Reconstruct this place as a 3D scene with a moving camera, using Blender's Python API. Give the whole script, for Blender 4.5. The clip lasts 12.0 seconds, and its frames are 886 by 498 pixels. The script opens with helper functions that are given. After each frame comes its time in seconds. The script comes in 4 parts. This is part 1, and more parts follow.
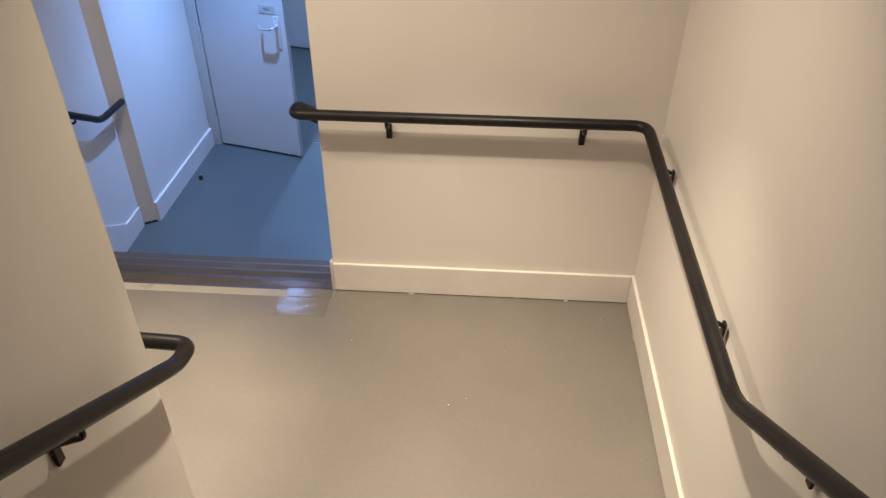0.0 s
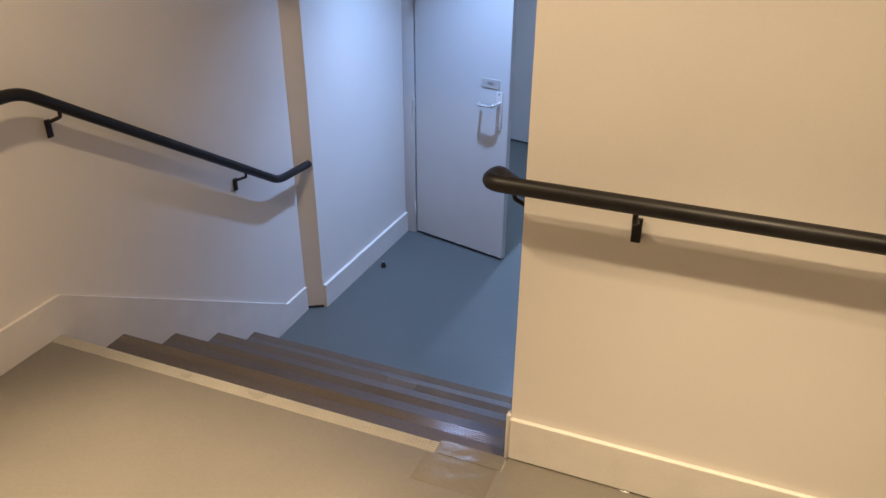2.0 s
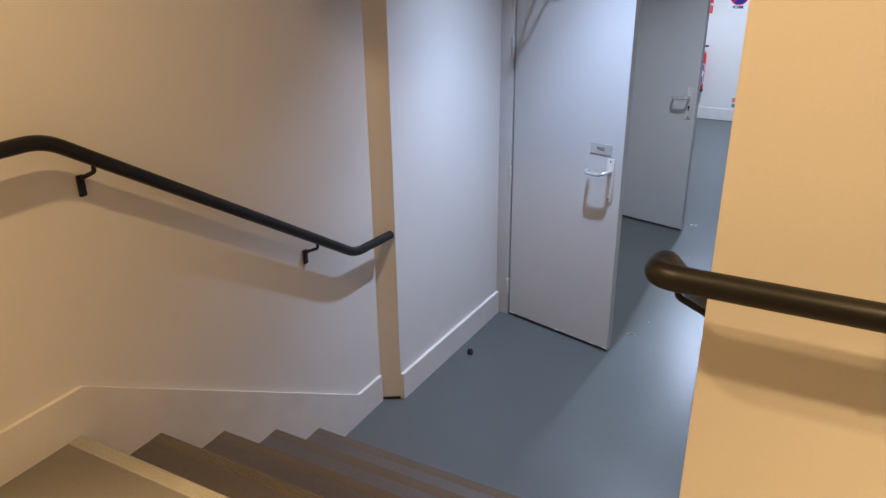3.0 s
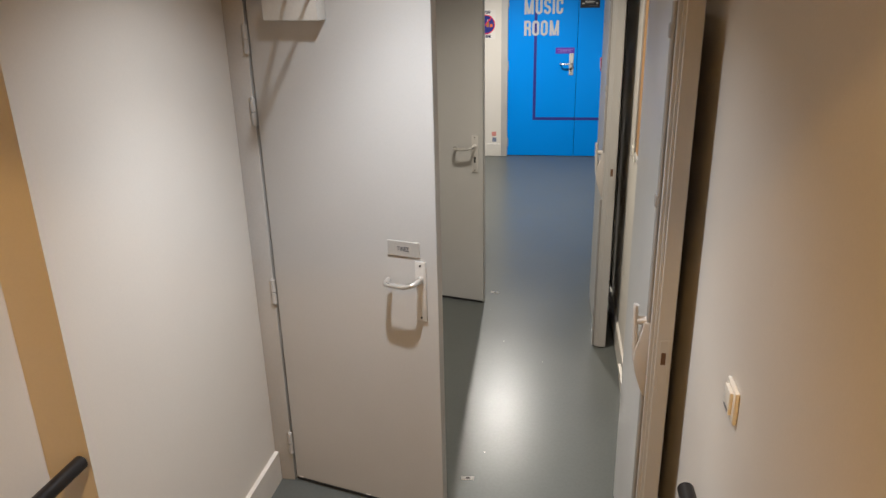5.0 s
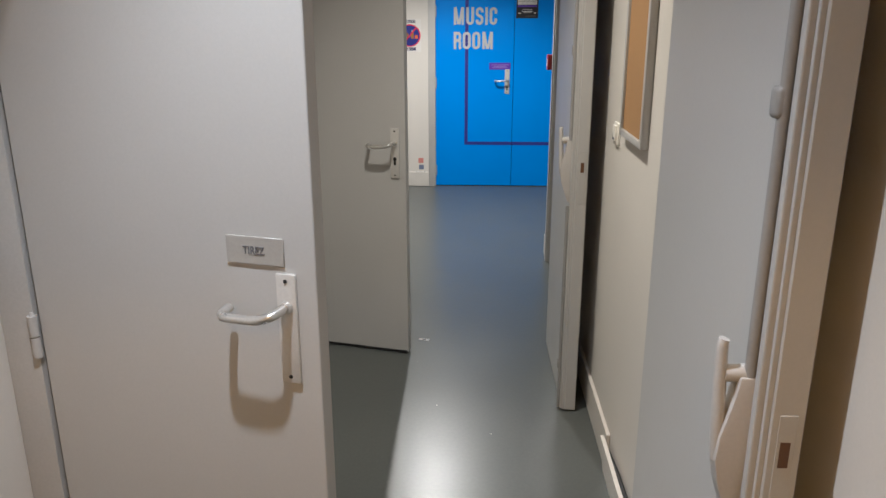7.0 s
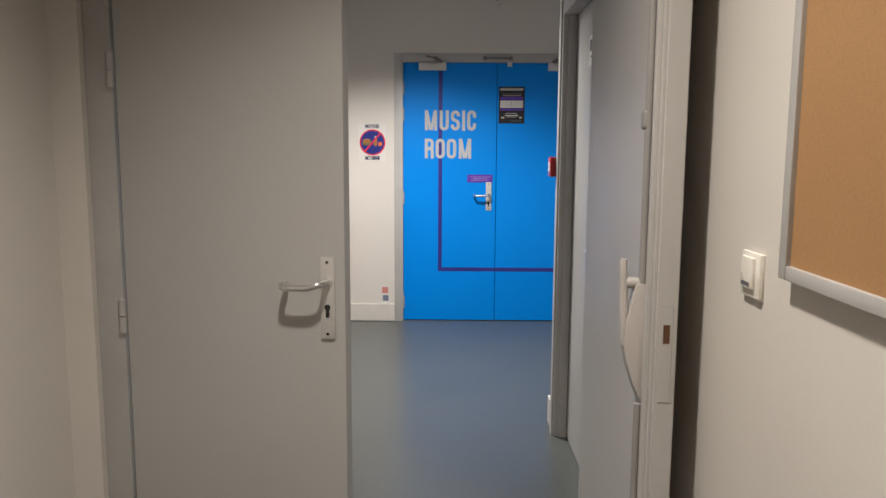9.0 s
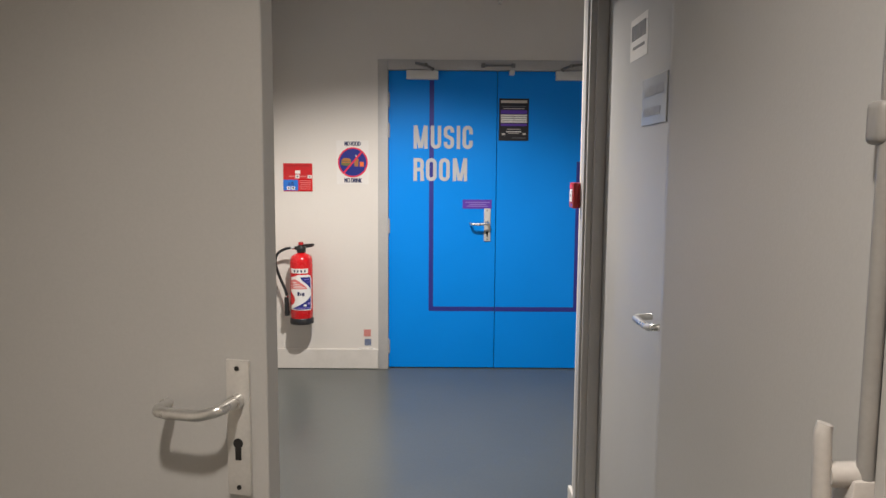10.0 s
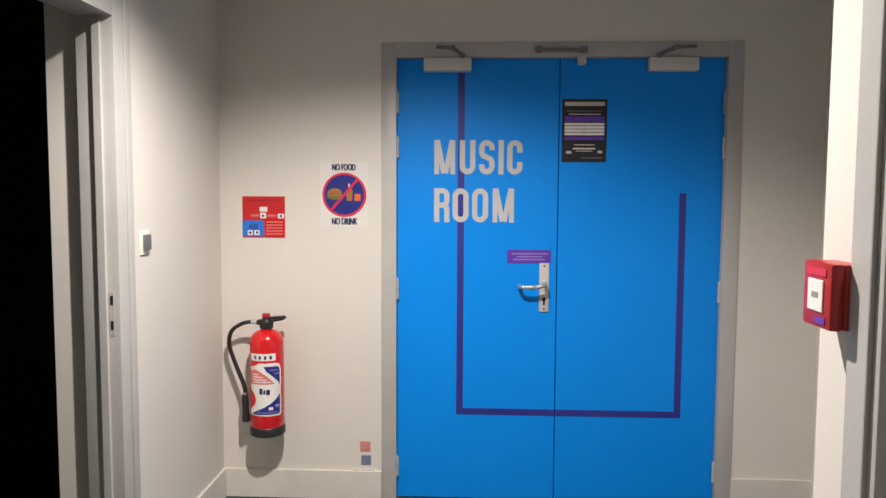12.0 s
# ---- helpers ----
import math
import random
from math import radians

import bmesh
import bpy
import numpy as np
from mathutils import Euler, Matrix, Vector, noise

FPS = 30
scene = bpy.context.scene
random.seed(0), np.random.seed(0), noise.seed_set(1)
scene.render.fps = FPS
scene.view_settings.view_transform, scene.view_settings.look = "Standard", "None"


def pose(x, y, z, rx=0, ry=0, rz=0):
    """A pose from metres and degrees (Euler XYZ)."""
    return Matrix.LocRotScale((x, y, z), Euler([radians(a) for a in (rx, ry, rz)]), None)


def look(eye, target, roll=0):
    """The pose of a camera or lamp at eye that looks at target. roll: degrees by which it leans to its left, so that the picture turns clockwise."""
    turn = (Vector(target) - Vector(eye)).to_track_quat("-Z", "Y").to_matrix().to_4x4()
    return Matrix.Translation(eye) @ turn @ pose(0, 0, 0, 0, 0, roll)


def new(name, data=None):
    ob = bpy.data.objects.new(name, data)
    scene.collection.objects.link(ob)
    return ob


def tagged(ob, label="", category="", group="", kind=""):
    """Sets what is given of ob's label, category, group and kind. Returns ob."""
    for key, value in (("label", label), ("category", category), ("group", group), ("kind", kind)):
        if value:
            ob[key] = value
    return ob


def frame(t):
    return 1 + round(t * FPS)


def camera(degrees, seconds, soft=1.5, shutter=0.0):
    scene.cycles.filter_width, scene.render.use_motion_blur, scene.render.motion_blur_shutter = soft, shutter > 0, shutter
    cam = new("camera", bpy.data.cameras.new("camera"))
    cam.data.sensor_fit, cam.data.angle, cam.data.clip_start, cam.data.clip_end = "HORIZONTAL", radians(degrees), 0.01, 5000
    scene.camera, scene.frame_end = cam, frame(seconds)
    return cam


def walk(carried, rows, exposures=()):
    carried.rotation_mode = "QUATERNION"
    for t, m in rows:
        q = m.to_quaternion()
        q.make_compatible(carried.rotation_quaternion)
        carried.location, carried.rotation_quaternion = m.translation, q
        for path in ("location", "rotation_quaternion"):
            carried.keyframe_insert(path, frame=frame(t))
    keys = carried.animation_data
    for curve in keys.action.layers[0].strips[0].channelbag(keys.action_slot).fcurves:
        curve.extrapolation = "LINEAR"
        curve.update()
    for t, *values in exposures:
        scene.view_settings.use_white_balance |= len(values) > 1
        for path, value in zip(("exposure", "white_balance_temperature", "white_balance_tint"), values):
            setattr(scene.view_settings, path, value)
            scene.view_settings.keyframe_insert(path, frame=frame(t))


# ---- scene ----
cam = camera(61.4, 12.0)
PATH = [
    (0, (0.196, 0.028, 2.885), (0.096, 1.625, 1.684), 0.3),
    (0.5, (0.174, 0.257, 2.737), (0.039, 1.868, 1.559), 0.9),
    (1, (0.149, 0.492, 2.584), (-0.071, 2.125, 1.451), 1.1),
    (1.5, (0.079, 0.695, 2.455), (-0.328, 2.349, 1.408), 0.9),
    (2, (-0.009, 0.912, 2.341), (-0.658, 2.549, 1.393), 0.3),
    (2.5, (-0.123, 1.108, 2.24), (-0.964, 2.71, 1.389), -0.5),
    (2.7, (-0.182, 1.209, 2.195), (-1.084, 2.804, 1.389), -0.8),
    (4.3, (-0.713, 2.122, 2.069), (-1.206, 3.922, 1.352), -1.6),
    (4.5, (-0.748, 2.253, 2.066), (-1.172, 4.073, 1.354), -1.5),
    (5, (-0.828, 2.577, 2.062), (-1.105, 4.426, 1.352), -1.3),
    (5.5, (-0.870, 2.843, 2.0), (-1.059, 4.703, 1.289), -0.9),
    (6, (-0.874, 3.11, 1.85), (-1.015, 4.982, 1.158), -0.3),
    (6.5, (-0.900, 3.354, 1.685), (-1.018, 5.243, 1.037), -0.1),
    (6.7, (-0.902, 3.465, 1.627), (-1.008, 5.363, 1.005), -0.1),
    (8.3, (-0.934, 4.405, 1.381), (-0.982, 6.375, 1.037), 0.3),
    (8.5, (-0.943, 4.564, 1.388), (-0.982, 6.538, 1.070), 0.3),
    (9, (-0.946, 4.971, 1.398), (-0.963, 6.953, 1.135), 0.3),
    (9.5, (-0.935, 5.365, 1.417), (-0.942, 7.352, 1.185), 0.3),
    (10, (-0.950, 5.805, 1.416), (-0.946, 7.793, 1.202), 0.4),
    (10.5, (-0.95, 6.241, 1.409), (-0.941, 8.231, 1.209), 0.4),
    (11, (-0.969, 6.687, 1.416), (-0.966, 8.679, 1.232), 0.2),
    (11.5, (-0.966, 7.104, 1.434), (-0.986, 9.096, 1.262), 0.2),
    (12, (-0.955, 7.525, 1.461), (-1.041, 9.518, 1.314), 0.3),
]
walk(cam, [(t, look(eye, target, roll)) for t, eye, target, roll in PATH],
     exposures=[(0.0, -0.06, 3610, 11), (1.2, -0.06, 3710, 11), (2.0, -0.05, 3990, 10), (2.6, -0.03, 4150, 10), (4.3, 0.0, 6350, 5), (4.9, 0.0, 6300, 6), (5.8, -0.12, 6050, 6), (6.8, -0.15, 5950, 6), (8.3, 0.0, 6080, 9), (12.0, 0.0, 6400, 10)])

# ---- world and lights ----
world = bpy.data.worlds.new("world")
scene.world = world
world.use_nodes = True
world.node_tree.nodes["Background"].inputs[0].default_value = (0.5, 0.52, 0.55, 1)
world.node_tree.nodes["Background"].inputs[1].default_value = 0.02

WARM, NEUTRAL, CREAMY, AMBER = (1.0, 0.54, 0.16), (0.98, 0.965, 1.0), (1.0, 0.915, 0.835), (1.0, 0.882, 0.755)


def spot_lamp(name, x, y, z, watts, angle, blend, radius, color):
    data = bpy.data.lights.new(name, "SPOT")
    data.energy, data.color, data.spot_size, data.spot_blend, data.shadow_soft_size = watts, color, radians(angle), blend, radius
    ob = new(name, data)
    ob.matrix_world = look((x, y, z), (x, y, 0))
    return ob


Z_CEIL = 2.565      # corridor and end room
Z_HIGH = 3.25       # over the landing
# each downlight throws a wide beam and a stronger one straight down
for name, x, y, z, color, wide, narrow, radius in (
        ("lamp_landing", -1.22, 1.72, Z_HIGH - 0.06, WARM, (115, 160, 0.68), (660, 46, 1.0), 0.03),
        ("lamp_flight", 0.12, 1.60, Z_HIGH - 0.06, WARM, (106, 124, 0.95), (480, 66, 1.0), 0.03),
        ("lamp_corridor", -1.30, 4.465, Z_CEIL - 0.03, NEUTRAL, (78, 118, 1.0), (100, 84, 1.0), 0.025),
        ("lamp_lobby", -1.14, 5.95, Z_CEIL - 0.03, AMBER, (120, 127, 1.0), (42, 86, 1.0), 0.05),
        ("lamp_end_room", -1.27, 9.40, Z_CEIL - 0.03, CREAMY, (245, 145, 0.60), (115, 100, 1.0), 0.03)):
    spot_lamp(name, x, y, z, *wide, radius, color)
    spot_lamp(name + "_down", x, y, z, *narrow, radius, color)


# ---- materials ----
def material(name, color, rough=0.5, metal=0.0, vary=0.06, scale=6.0, grain=0.03, grain_scale=160.0, bump=0.05, bump_scale=220.0,
             stain=None, stain_scale=1.2, stain_amount=0.0, rough_vary=0.06, coat=0.0, stretch=(1, 1, 1)):
    m = bpy.data.materials.new(name)
    m.use_nodes = True
    nt = m.node_tree
    n, link = nt.nodes, nt.links
    b = n["Principled BSDF"]
    b.inputs["Metallic"].default_value = metal
    b.inputs["Coat Weight"].default_value = coat
    co = n.new("ShaderNodeTexCoord")
    geo = n.new("ShaderNodeNewGeometry")
    mp = n.new("ShaderNodeMapping")
    mp.inputs["Scale"].default_value = stretch
    link.new(geo.outputs["Position"], mp.inputs["Vector"])

    def noise_node(s, detail=4.0):
        t = n.new("ShaderNodeTexNoise")
        t.inputs["Scale"].default_value, t.inputs["Detail"].default_value = s, detail
        link.new(mp.outputs["Vector"], t.inputs["Vector"])
        return t

    big, fine = noise_node(scale), noise_node(grain_scale, 2.0)

    def ranged(src, lo, hi, a=0.3, z=0.7):
        r = n.new("ShaderNodeMapRange")
        r.inputs["From Min"].default_value, r.inputs["From Max"].default_value = a, z
        r.inputs["To Min"].default_value, r.inputs["To Max"].default_value = lo, hi
        link.new(src, r.inputs["Value"])
        return r.outputs["Result"]

    mul = n.new("ShaderNodeMath")
    mul.operation = "MULTIPLY"
    link.new(ranged(big.outputs["Fac"], 1 - vary, 1 + vary), mul.inputs[0])
    link.new(ranged(fine.outputs["Fac"], 1 - grain, 1 + grain), mul.inputs[1])
    mix = n.new("ShaderNodeMix")
    mix.data_type, mix.blend_type = "RGBA", "MULTIPLY"
    mix.inputs["Factor"].default_value = 1.0
    mix.inputs["A"].default_value = (*color, 1)
    link.new(mul.outputs[0], mix.inputs["B"])
    out = mix.outputs["Result"]
    if stain:
        st = noise_node(stain_scale, 6.0)
        mx = n.new("ShaderNodeMix")
        mx.data_type = "RGBA"
        mx.inputs["B"].default_value = (*stain, 1)
        link.new(ranged(st.outputs["Fac"], 0.0, stain_amount, 0.52, 0.75), mx.inputs["Factor"])
        link.new(out, mx.inputs["A"])
        out = mx.outputs["Result"]
    link.new(out, b.inputs["Base Color"])
    link.new(ranged(big.outputs["Fac"], max(0.02, rough - rough_vary), min(1.0, rough + rough_vary)), b.inputs["Roughness"])
    if bump:
        bp = n.new("ShaderNodeBump")
        bp.inputs["Strength"].default_value, bp.inputs["Distance"].default_value = bump, 0.002
        bt = noise_node(bump_scale, 3.0)
        link.new(bt.outputs["Fac"], bp.inputs["Height"])
        link.new(bp.outputs["Normal"], b.inputs["Normal"])
    return m


WALL = material("cream_wall_paint", (0.645, 0.61, 0.56), 0.62, vary=0.025, scale=1.6, grain=0.012, bump=0.06, bump_scale=260, stain=(0.52, 0.48, 0.43), stain_scale=1.8, stain_amount=0.10)
CEIL = material("white_ceiling_paint", (0.60, 0.595, 0.58), 0.8, vary=0.02, bump=0.1)
SKIRT = material("cream_gloss_skirting", (0.64, 0.605, 0.555), 0.38, vary=0.04, scale=9, stain=(0.45, 0.40, 0.34), stain_scale=7, stain_amount=0.16, bump=0.06)
FLOOR = material("grey_vinyl_floor", (0.090, 0.097, 0.091), 0.312, vary=0.05, scale=2.2, grain=0.05, grain_scale=70, bump=0.2, bump_scale=11, stain=(0.060, 0.067, 0.063), stain_scale=1.7, stain_amount=0.12, rough_vary=0.018)
LANDING = material("taupe_speckled_vinyl", (0.150, 0.136, 0.112), 0.47, vary=0.08, scale=2.0, grain=0.05, grain_scale=110, bump=0.05, bump_scale=60, stain=(0.125, 0.114, 0.096), stain_scale=9, stain_amount=0.25, rough_vary=0.04)
TREAD = material("brown_grey_stair_vinyl", (0.090, 0.072, 0.054), 0.46, vary=0.05, scale=3, grain=0.12, grain_scale=90, bump=0.06)
NOSING = material("ribbed_nosing_vinyl", (0.118, 0.097, 0.073), 0.22, vary=0.05, scale=3, grain=0.08, stain=(0.16, 0.14, 0.11), stain_scale=2, stain_amount=0.2)
TOPNOSING = material("pale_ribbed_nosing_vinyl", (0.30, 0.28, 0.24), 0.32, vary=0.08, scale=8, grain=0.06, stain=(0.20, 0.18, 0.15), stain_scale=5, stain_amount=0.4)
RAIL = material("black_rail_paint", (0.010, 0.0085, 0.0085), 0.42, vary=0.2, scale=14, grain=0.1, bump=0.06, bump_scale=90)
LANDING.node_tree.nodes["Principled BSDF"].inputs["Specular IOR Level"].default_value = 0.7
RAIL.node_tree.nodes["Principled BSDF"].inputs["Specular IOR Level"].default_value = 0.28
LEAF = material("light_grey_door_paint", (0.445, 0.44, 0.428), 0.34, vary=0.02, scale=2.5, grain=0.015, bump=0.10, bump_scale=300, stain=(0.37, 0.355, 0.34), stain_scale=3.0, stain_amount=0.10)
FRAME = material("grey_steel_frame_paint", (0.43, 0.42, 0.405), 0.40, vary=0.04, scale=5, bump=0.05, stain=(0.30, 0.29, 0.28), stain_scale=6, stain_amount=0.15)
BLUE = material("bright_blue_door_film", (0.0005, 0.240, 0.80), 0.46, vary=0.025, scale=2.0, grain=0.01, bump=0.04, bump_scale=120)
BLUE.node_tree.nodes["Principled BSDF"].inputs["Specular IOR Level"].default_value = 0.25
NAVY = material("dark_purple_vinyl_stripe", (0.022, 0.024, 0.23), 0.45, vary=0.05)
LETTER = material("warm_white_vinyl_letter", (0.48, 0.48, 0.49), 0.5, vary=0.04, scale=12)
ALU = material("satin_aluminium", (0.66, 0.65, 0.63), 0.30, metal=0.85, vary=0.05, scale=30, grain=0.05, bump=0.03)
PLATE = material("anodised_plate", (0.60, 0.585, 0.56), 0.38, metal=0.35, vary=0.05, scale=20, bump=0.03)
SIGNGREY = material("grey_plastic_sign", (0.36, 0.345, 0.32), 0.4, vary=0.03, scale=20)
CLOSER = material("silver_closer_paint", (0.62, 0.61, 0.58), 0.4, metal=0.25, vary=0.03)
CREMONE = material("grey_painted_cremone", (0.47, 0.45, 0.43), 0.33, vary=0.04, bump=0.05)
# bolt grey made darker: the shade on rods and guides is in the colour
ROD = material("shade_darkened_rod", (0.27, 0.262, 0.252), 0.42, vary=0.06, scale=12)
ARM = material("dull_steel_arm", (0.20, 0.195, 0.19), 0.42, metal=0.5, vary=0.08, scale=20)
DARK = material("dark_hole", (0.012, 0.011, 0.010), 0.6, vary=0.1)
BRASS = material("brown_latch", (0.12, 0.06, 0.03), 0.5, metal=0.3, vary=0.2)
# black colour that stands in for the darkness of unlit spaces
BLACK = material("unlit_space_black", (0.030, 0.029, 0.025), 0.9, vary=0.2, bump=0.1)
CORK = material("cork", (0.35, 0.195, 0.082), 0.85, vary=0.05, scale=4, grain=0.05, grain_scale=230, bump=0.22, bump_scale=320, stain=(0.30, 0.155, 0.06), stain_scale=2.2, stain_amount=0.35)
SWITCH = material("white_switch_plastic", (0.78, 0.75, 0.68), 0.3, vary=0.02, bump=0.0)
RED = material("red_enamel", (0.56, 0.006, 0.010), 0.25, vary=0.04, scale=10, coat=0.3, bump=0.02)
SIGNRED = material("red_sign_print", (0.50, 0.012, 0.016), 0.35, vary=0.03)
DARKRED = material("red_call_point_plastic", (0.36, 0.010, 0.014), 0.32, vary=0.05)
SIGNBLUE = material("blue_sign_print", (0.02, 0.16, 0.60), 0.35, vary=0.03)
PINKRED = material("pale_red_print", (0.62, 0.16, 0.15), 0.4, vary=0.04)
WHITE = material("white_print", (0.74, 0.72, 0.69), 0.4, vary=0.03)
INK = material("navy_ink", (0.012, 0.016, 0.070), 0.45, vary=0.1)
DISCBLUE = material("deep_blue_print", (0.012, 0.020, 0.19), 0.4, vary=0.05)
RING = material("red_ring_print", (0.60, 0.02, 0.06), 0.4, vary=0.04)
BUN = material("brown_print", (0.32, 0.13, 0.03), 0.45, vary=0.1)
GREEN = material("green_brown_print", (0.14, 0.13, 0.04), 0.45, vary=0.1)
ORANGE = material("orange_print", (0.66, 0.13, 0.02), 0.45, vary=0.1)
CREAM = material("pale_print", (0.55, 0.50, 0.45), 0.45, vary=0.05)
POSTER = material("black_poster_print", (0.006, 0.006, 0.010), 0.55, vary=0.2)
PURPLE = material("purple_sticker", (0.10, 0.035, 0.36), 0.35, vary=0.05)
LILAC = material("lilac_ink", (0.30, 0.22, 0.55), 0.4, vary=0.05)
RUBBER = material("black_rubber", (0.012, 0.012, 0.013), 0.45, vary=0.15, bump=0.08)
CHROME = material("chrome", (0.75, 0.75, 0.75), 0.14, metal=1.0, vary=0.03, bump=0.0)
FADED_RED = material("faded_red_sticker", (0.56, 0.22, 0.19), 0.5, vary=0.15, scale=60)
FADED_BLUE = material("faded_blue_sticker", (0.16, 0.19, 0.28), 0.5, vary=0.2, scale=60)
MIDGREY = material("faded_grey_ink", (0.26, 0.26, 0.27), 0.4, vary=0.2, scale=40)
GREYINK = material("grey_ink", (0.12, 0.12, 0.13), 0.5, vary=0.1)
TAPE = material("clear_glossy_tape", (0.148, 0.134, 0.110), 0.16, vary=0.05, rough_vary=0.05, bump=1.0, bump_scale=22)
GLASSPLATE = material("acrylic_door_sign", (0.50, 0.50, 0.49), 0.12, vary=0.03, bump=0.0)
CLEAR = material("white_film_on_wall", (0.665, 0.64, 0.605), 0.5, vary=0.02, bump=0.05)


# ---- mesh helpers ----
def add_box(bm, x0, x1, y0, y1, z0, z1, bevel=0.0, segments=2):
    made = bmesh.ops.create_cube(bm, size=1.0, matrix=Matrix.Translation(((x0 + x1) / 2, (y0 + y1) / 2, (z0 + z1) / 2)) @ Matrix.Diagonal((x1 - x0, y1 - y0, z1 - z0, 1)))
    if bevel:
        edges = {e for v in made["verts"] for e in v.link_edges}
        bmesh.ops.bevel(bm, geom=list(edges), offset=bevel, segments=segments, affect="EDGES", profile=0.6)
    return bm


def box(*args, **kw):
    return add_box(bmesh.new(), *args, **kw)


def add_cyl(bm, m, r0, r1, depth, segments=24):
    bmesh.ops.create_cone(bm, cap_ends=True, segments=segments, radius1=r0, radius2=r1, depth=depth, matrix=m)
    return bm


def cyl(m, r0, r1, depth, segments=24):
    return add_cyl(bmesh.new(), m, r0, r1, depth, segments)


def prism(points, axis, lo, hi):
    """A closed outline in the two axes other than `axis`, pushed from lo to hi along it."""
    bm = bmesh.new()

    def at(p, v):
        return {"x": (v, p[0], p[1]), "y": (p[0], v, p[1]), "z": (p[0], p[1], v)}[axis]

    a = [bm.verts.new(at(p, lo)) for p in points]
    b = [bm.verts.new(at(p, hi)) for p in points]
    bm.faces.new(a)
    bm.faces.new(list(reversed(b)))
    for i in range(len(points)):
        j = (i + 1) % len(points)
        bm.faces.new((a[j], a[i], b[i], b[j]))
    bmesh.ops.recalc_face_normals(bm, faces=bm.faces)
    return bm


def rounded(points, radius, steps=7):
    """The polyline with its corners rounded."""
    pts = [Vector(p) for p in points]
    out = [pts[0]]
    for a, b, c in zip(pts, pts[1:], pts[2:]):
        u, w = (a - b), (c - b)
        r = min(radius, u.length * 0.45, w.length * 0.45)
        p, q = b + u.normalized() * r, b + w.normalized() * r
        for i in range(steps + 1):
            s = i / steps
            out.append((1 - s) ** 2 * p + 2 * s * (1 - s) * b + s * s * q)
    out.append(pts[-1])
    return out


def add_tube(bm, pts, r, segments=14, squash=1.0, r_end=None):
    """A round bar along the points."""
    pts = [Vector(p) for p in pts]
    rings, ref = [], None
    for i, p in enumerate(pts):
        d = (pts[min(i + 1, len(pts) - 1)] - pts[max(i - 1, 0)]).normalized()
        if ref is None:
            ref = Vector((0, 0, 1)) if abs(d.z) < 0.9 else Vector((1, 0, 0))
        side = d.cross(ref).normalized()
        ref = side.cross(d).normalized()
        rr = r if r_end is None else r + (r_end - r) * i / (len(pts) - 1)
        rings.append([bm.verts.new(p + (side * math.cos(a) * squash + ref * math.sin(a)) * rr) for a in (2 * math.pi * k / segments for k in range(segments))])
    for a, b in zip(rings, rings[1:]):
        for k in range(segments):
            bm.faces.new((a[k], a[(k + 1) % segments], b[(k + 1) % segments], b[k]))
    bm.faces.new(list(reversed(rings[0])))
    bm.faces.new(rings[-1])
    bmesh.ops.recalc_face_normals(bm, faces=bm.faces)
    return bm


def tube(pts, r, segments=14, squash=1.0, r_end=None):
    return add_tube(bmesh.new(), pts, r, segments, squash, r_end)


def lathe(profile, segments=32):
    """A turned body round z from (radius, height) pairs."""
    bm = bmesh.new()
    rings = [[bm.verts.new((r * math.cos(2 * math.pi * k / segments), r * math.sin(2 * math.pi * k / segments), z)) for k in range(segments)] for r, z in profile]
    for a, b in zip(rings, rings[1:]):
        for k in range(segments):
            bm.faces.new((a[k], a[(k + 1) % segments], b[(k + 1) % segments], b[k]))
    bm.faces.new(list(reversed(rings[0])))
    bm.faces.new(rings[-1])
    bmesh.ops.recalc_face_normals(bm, faces=bm.faces)
    return bm


def solid(name, bm, mat, smooth=False):
    me = bpy.data.meshes.new(name)
    bm.to_mesh(me)
    bm.free()
    me.materials.append(mat)
    if smooth:
        me.polygons.foreach_set("use_smooth", [True] * len(me.polygons))
        me.set_sharp_from_angle(angle=radians(38))
    return new(name, me)


def part(name, bm, mat, parent, label="", smooth=False):
    ob = solid(name, bm, mat, smooth)
    ob.parent = parent
    return tagged(ob, label)


def thing(name, m, label, category, group=""):
    ob = new(name)
    ob.empty_display_size = 0.1
    ob.matrix_world = m
    return tagged(ob, label, category, group)


def structure(name, bm, mat, label, category, smooth=False):
    return tagged(solid(name, bm, mat, smooth), label, category, kind="structure")


def base_faces(bm, k):
    """The first copy's elements of a mesh that holds k + 1 copies."""
    fs = bm.faces[:len(bm.faces) // (k + 1)] if bm.faces.ensure_lookup_table() is None else []
    vs = {v for f in fs for v in f.verts}
    es = {e for f in fs for e in f.edges}
    return list(vs) + list(es) + list(fs)


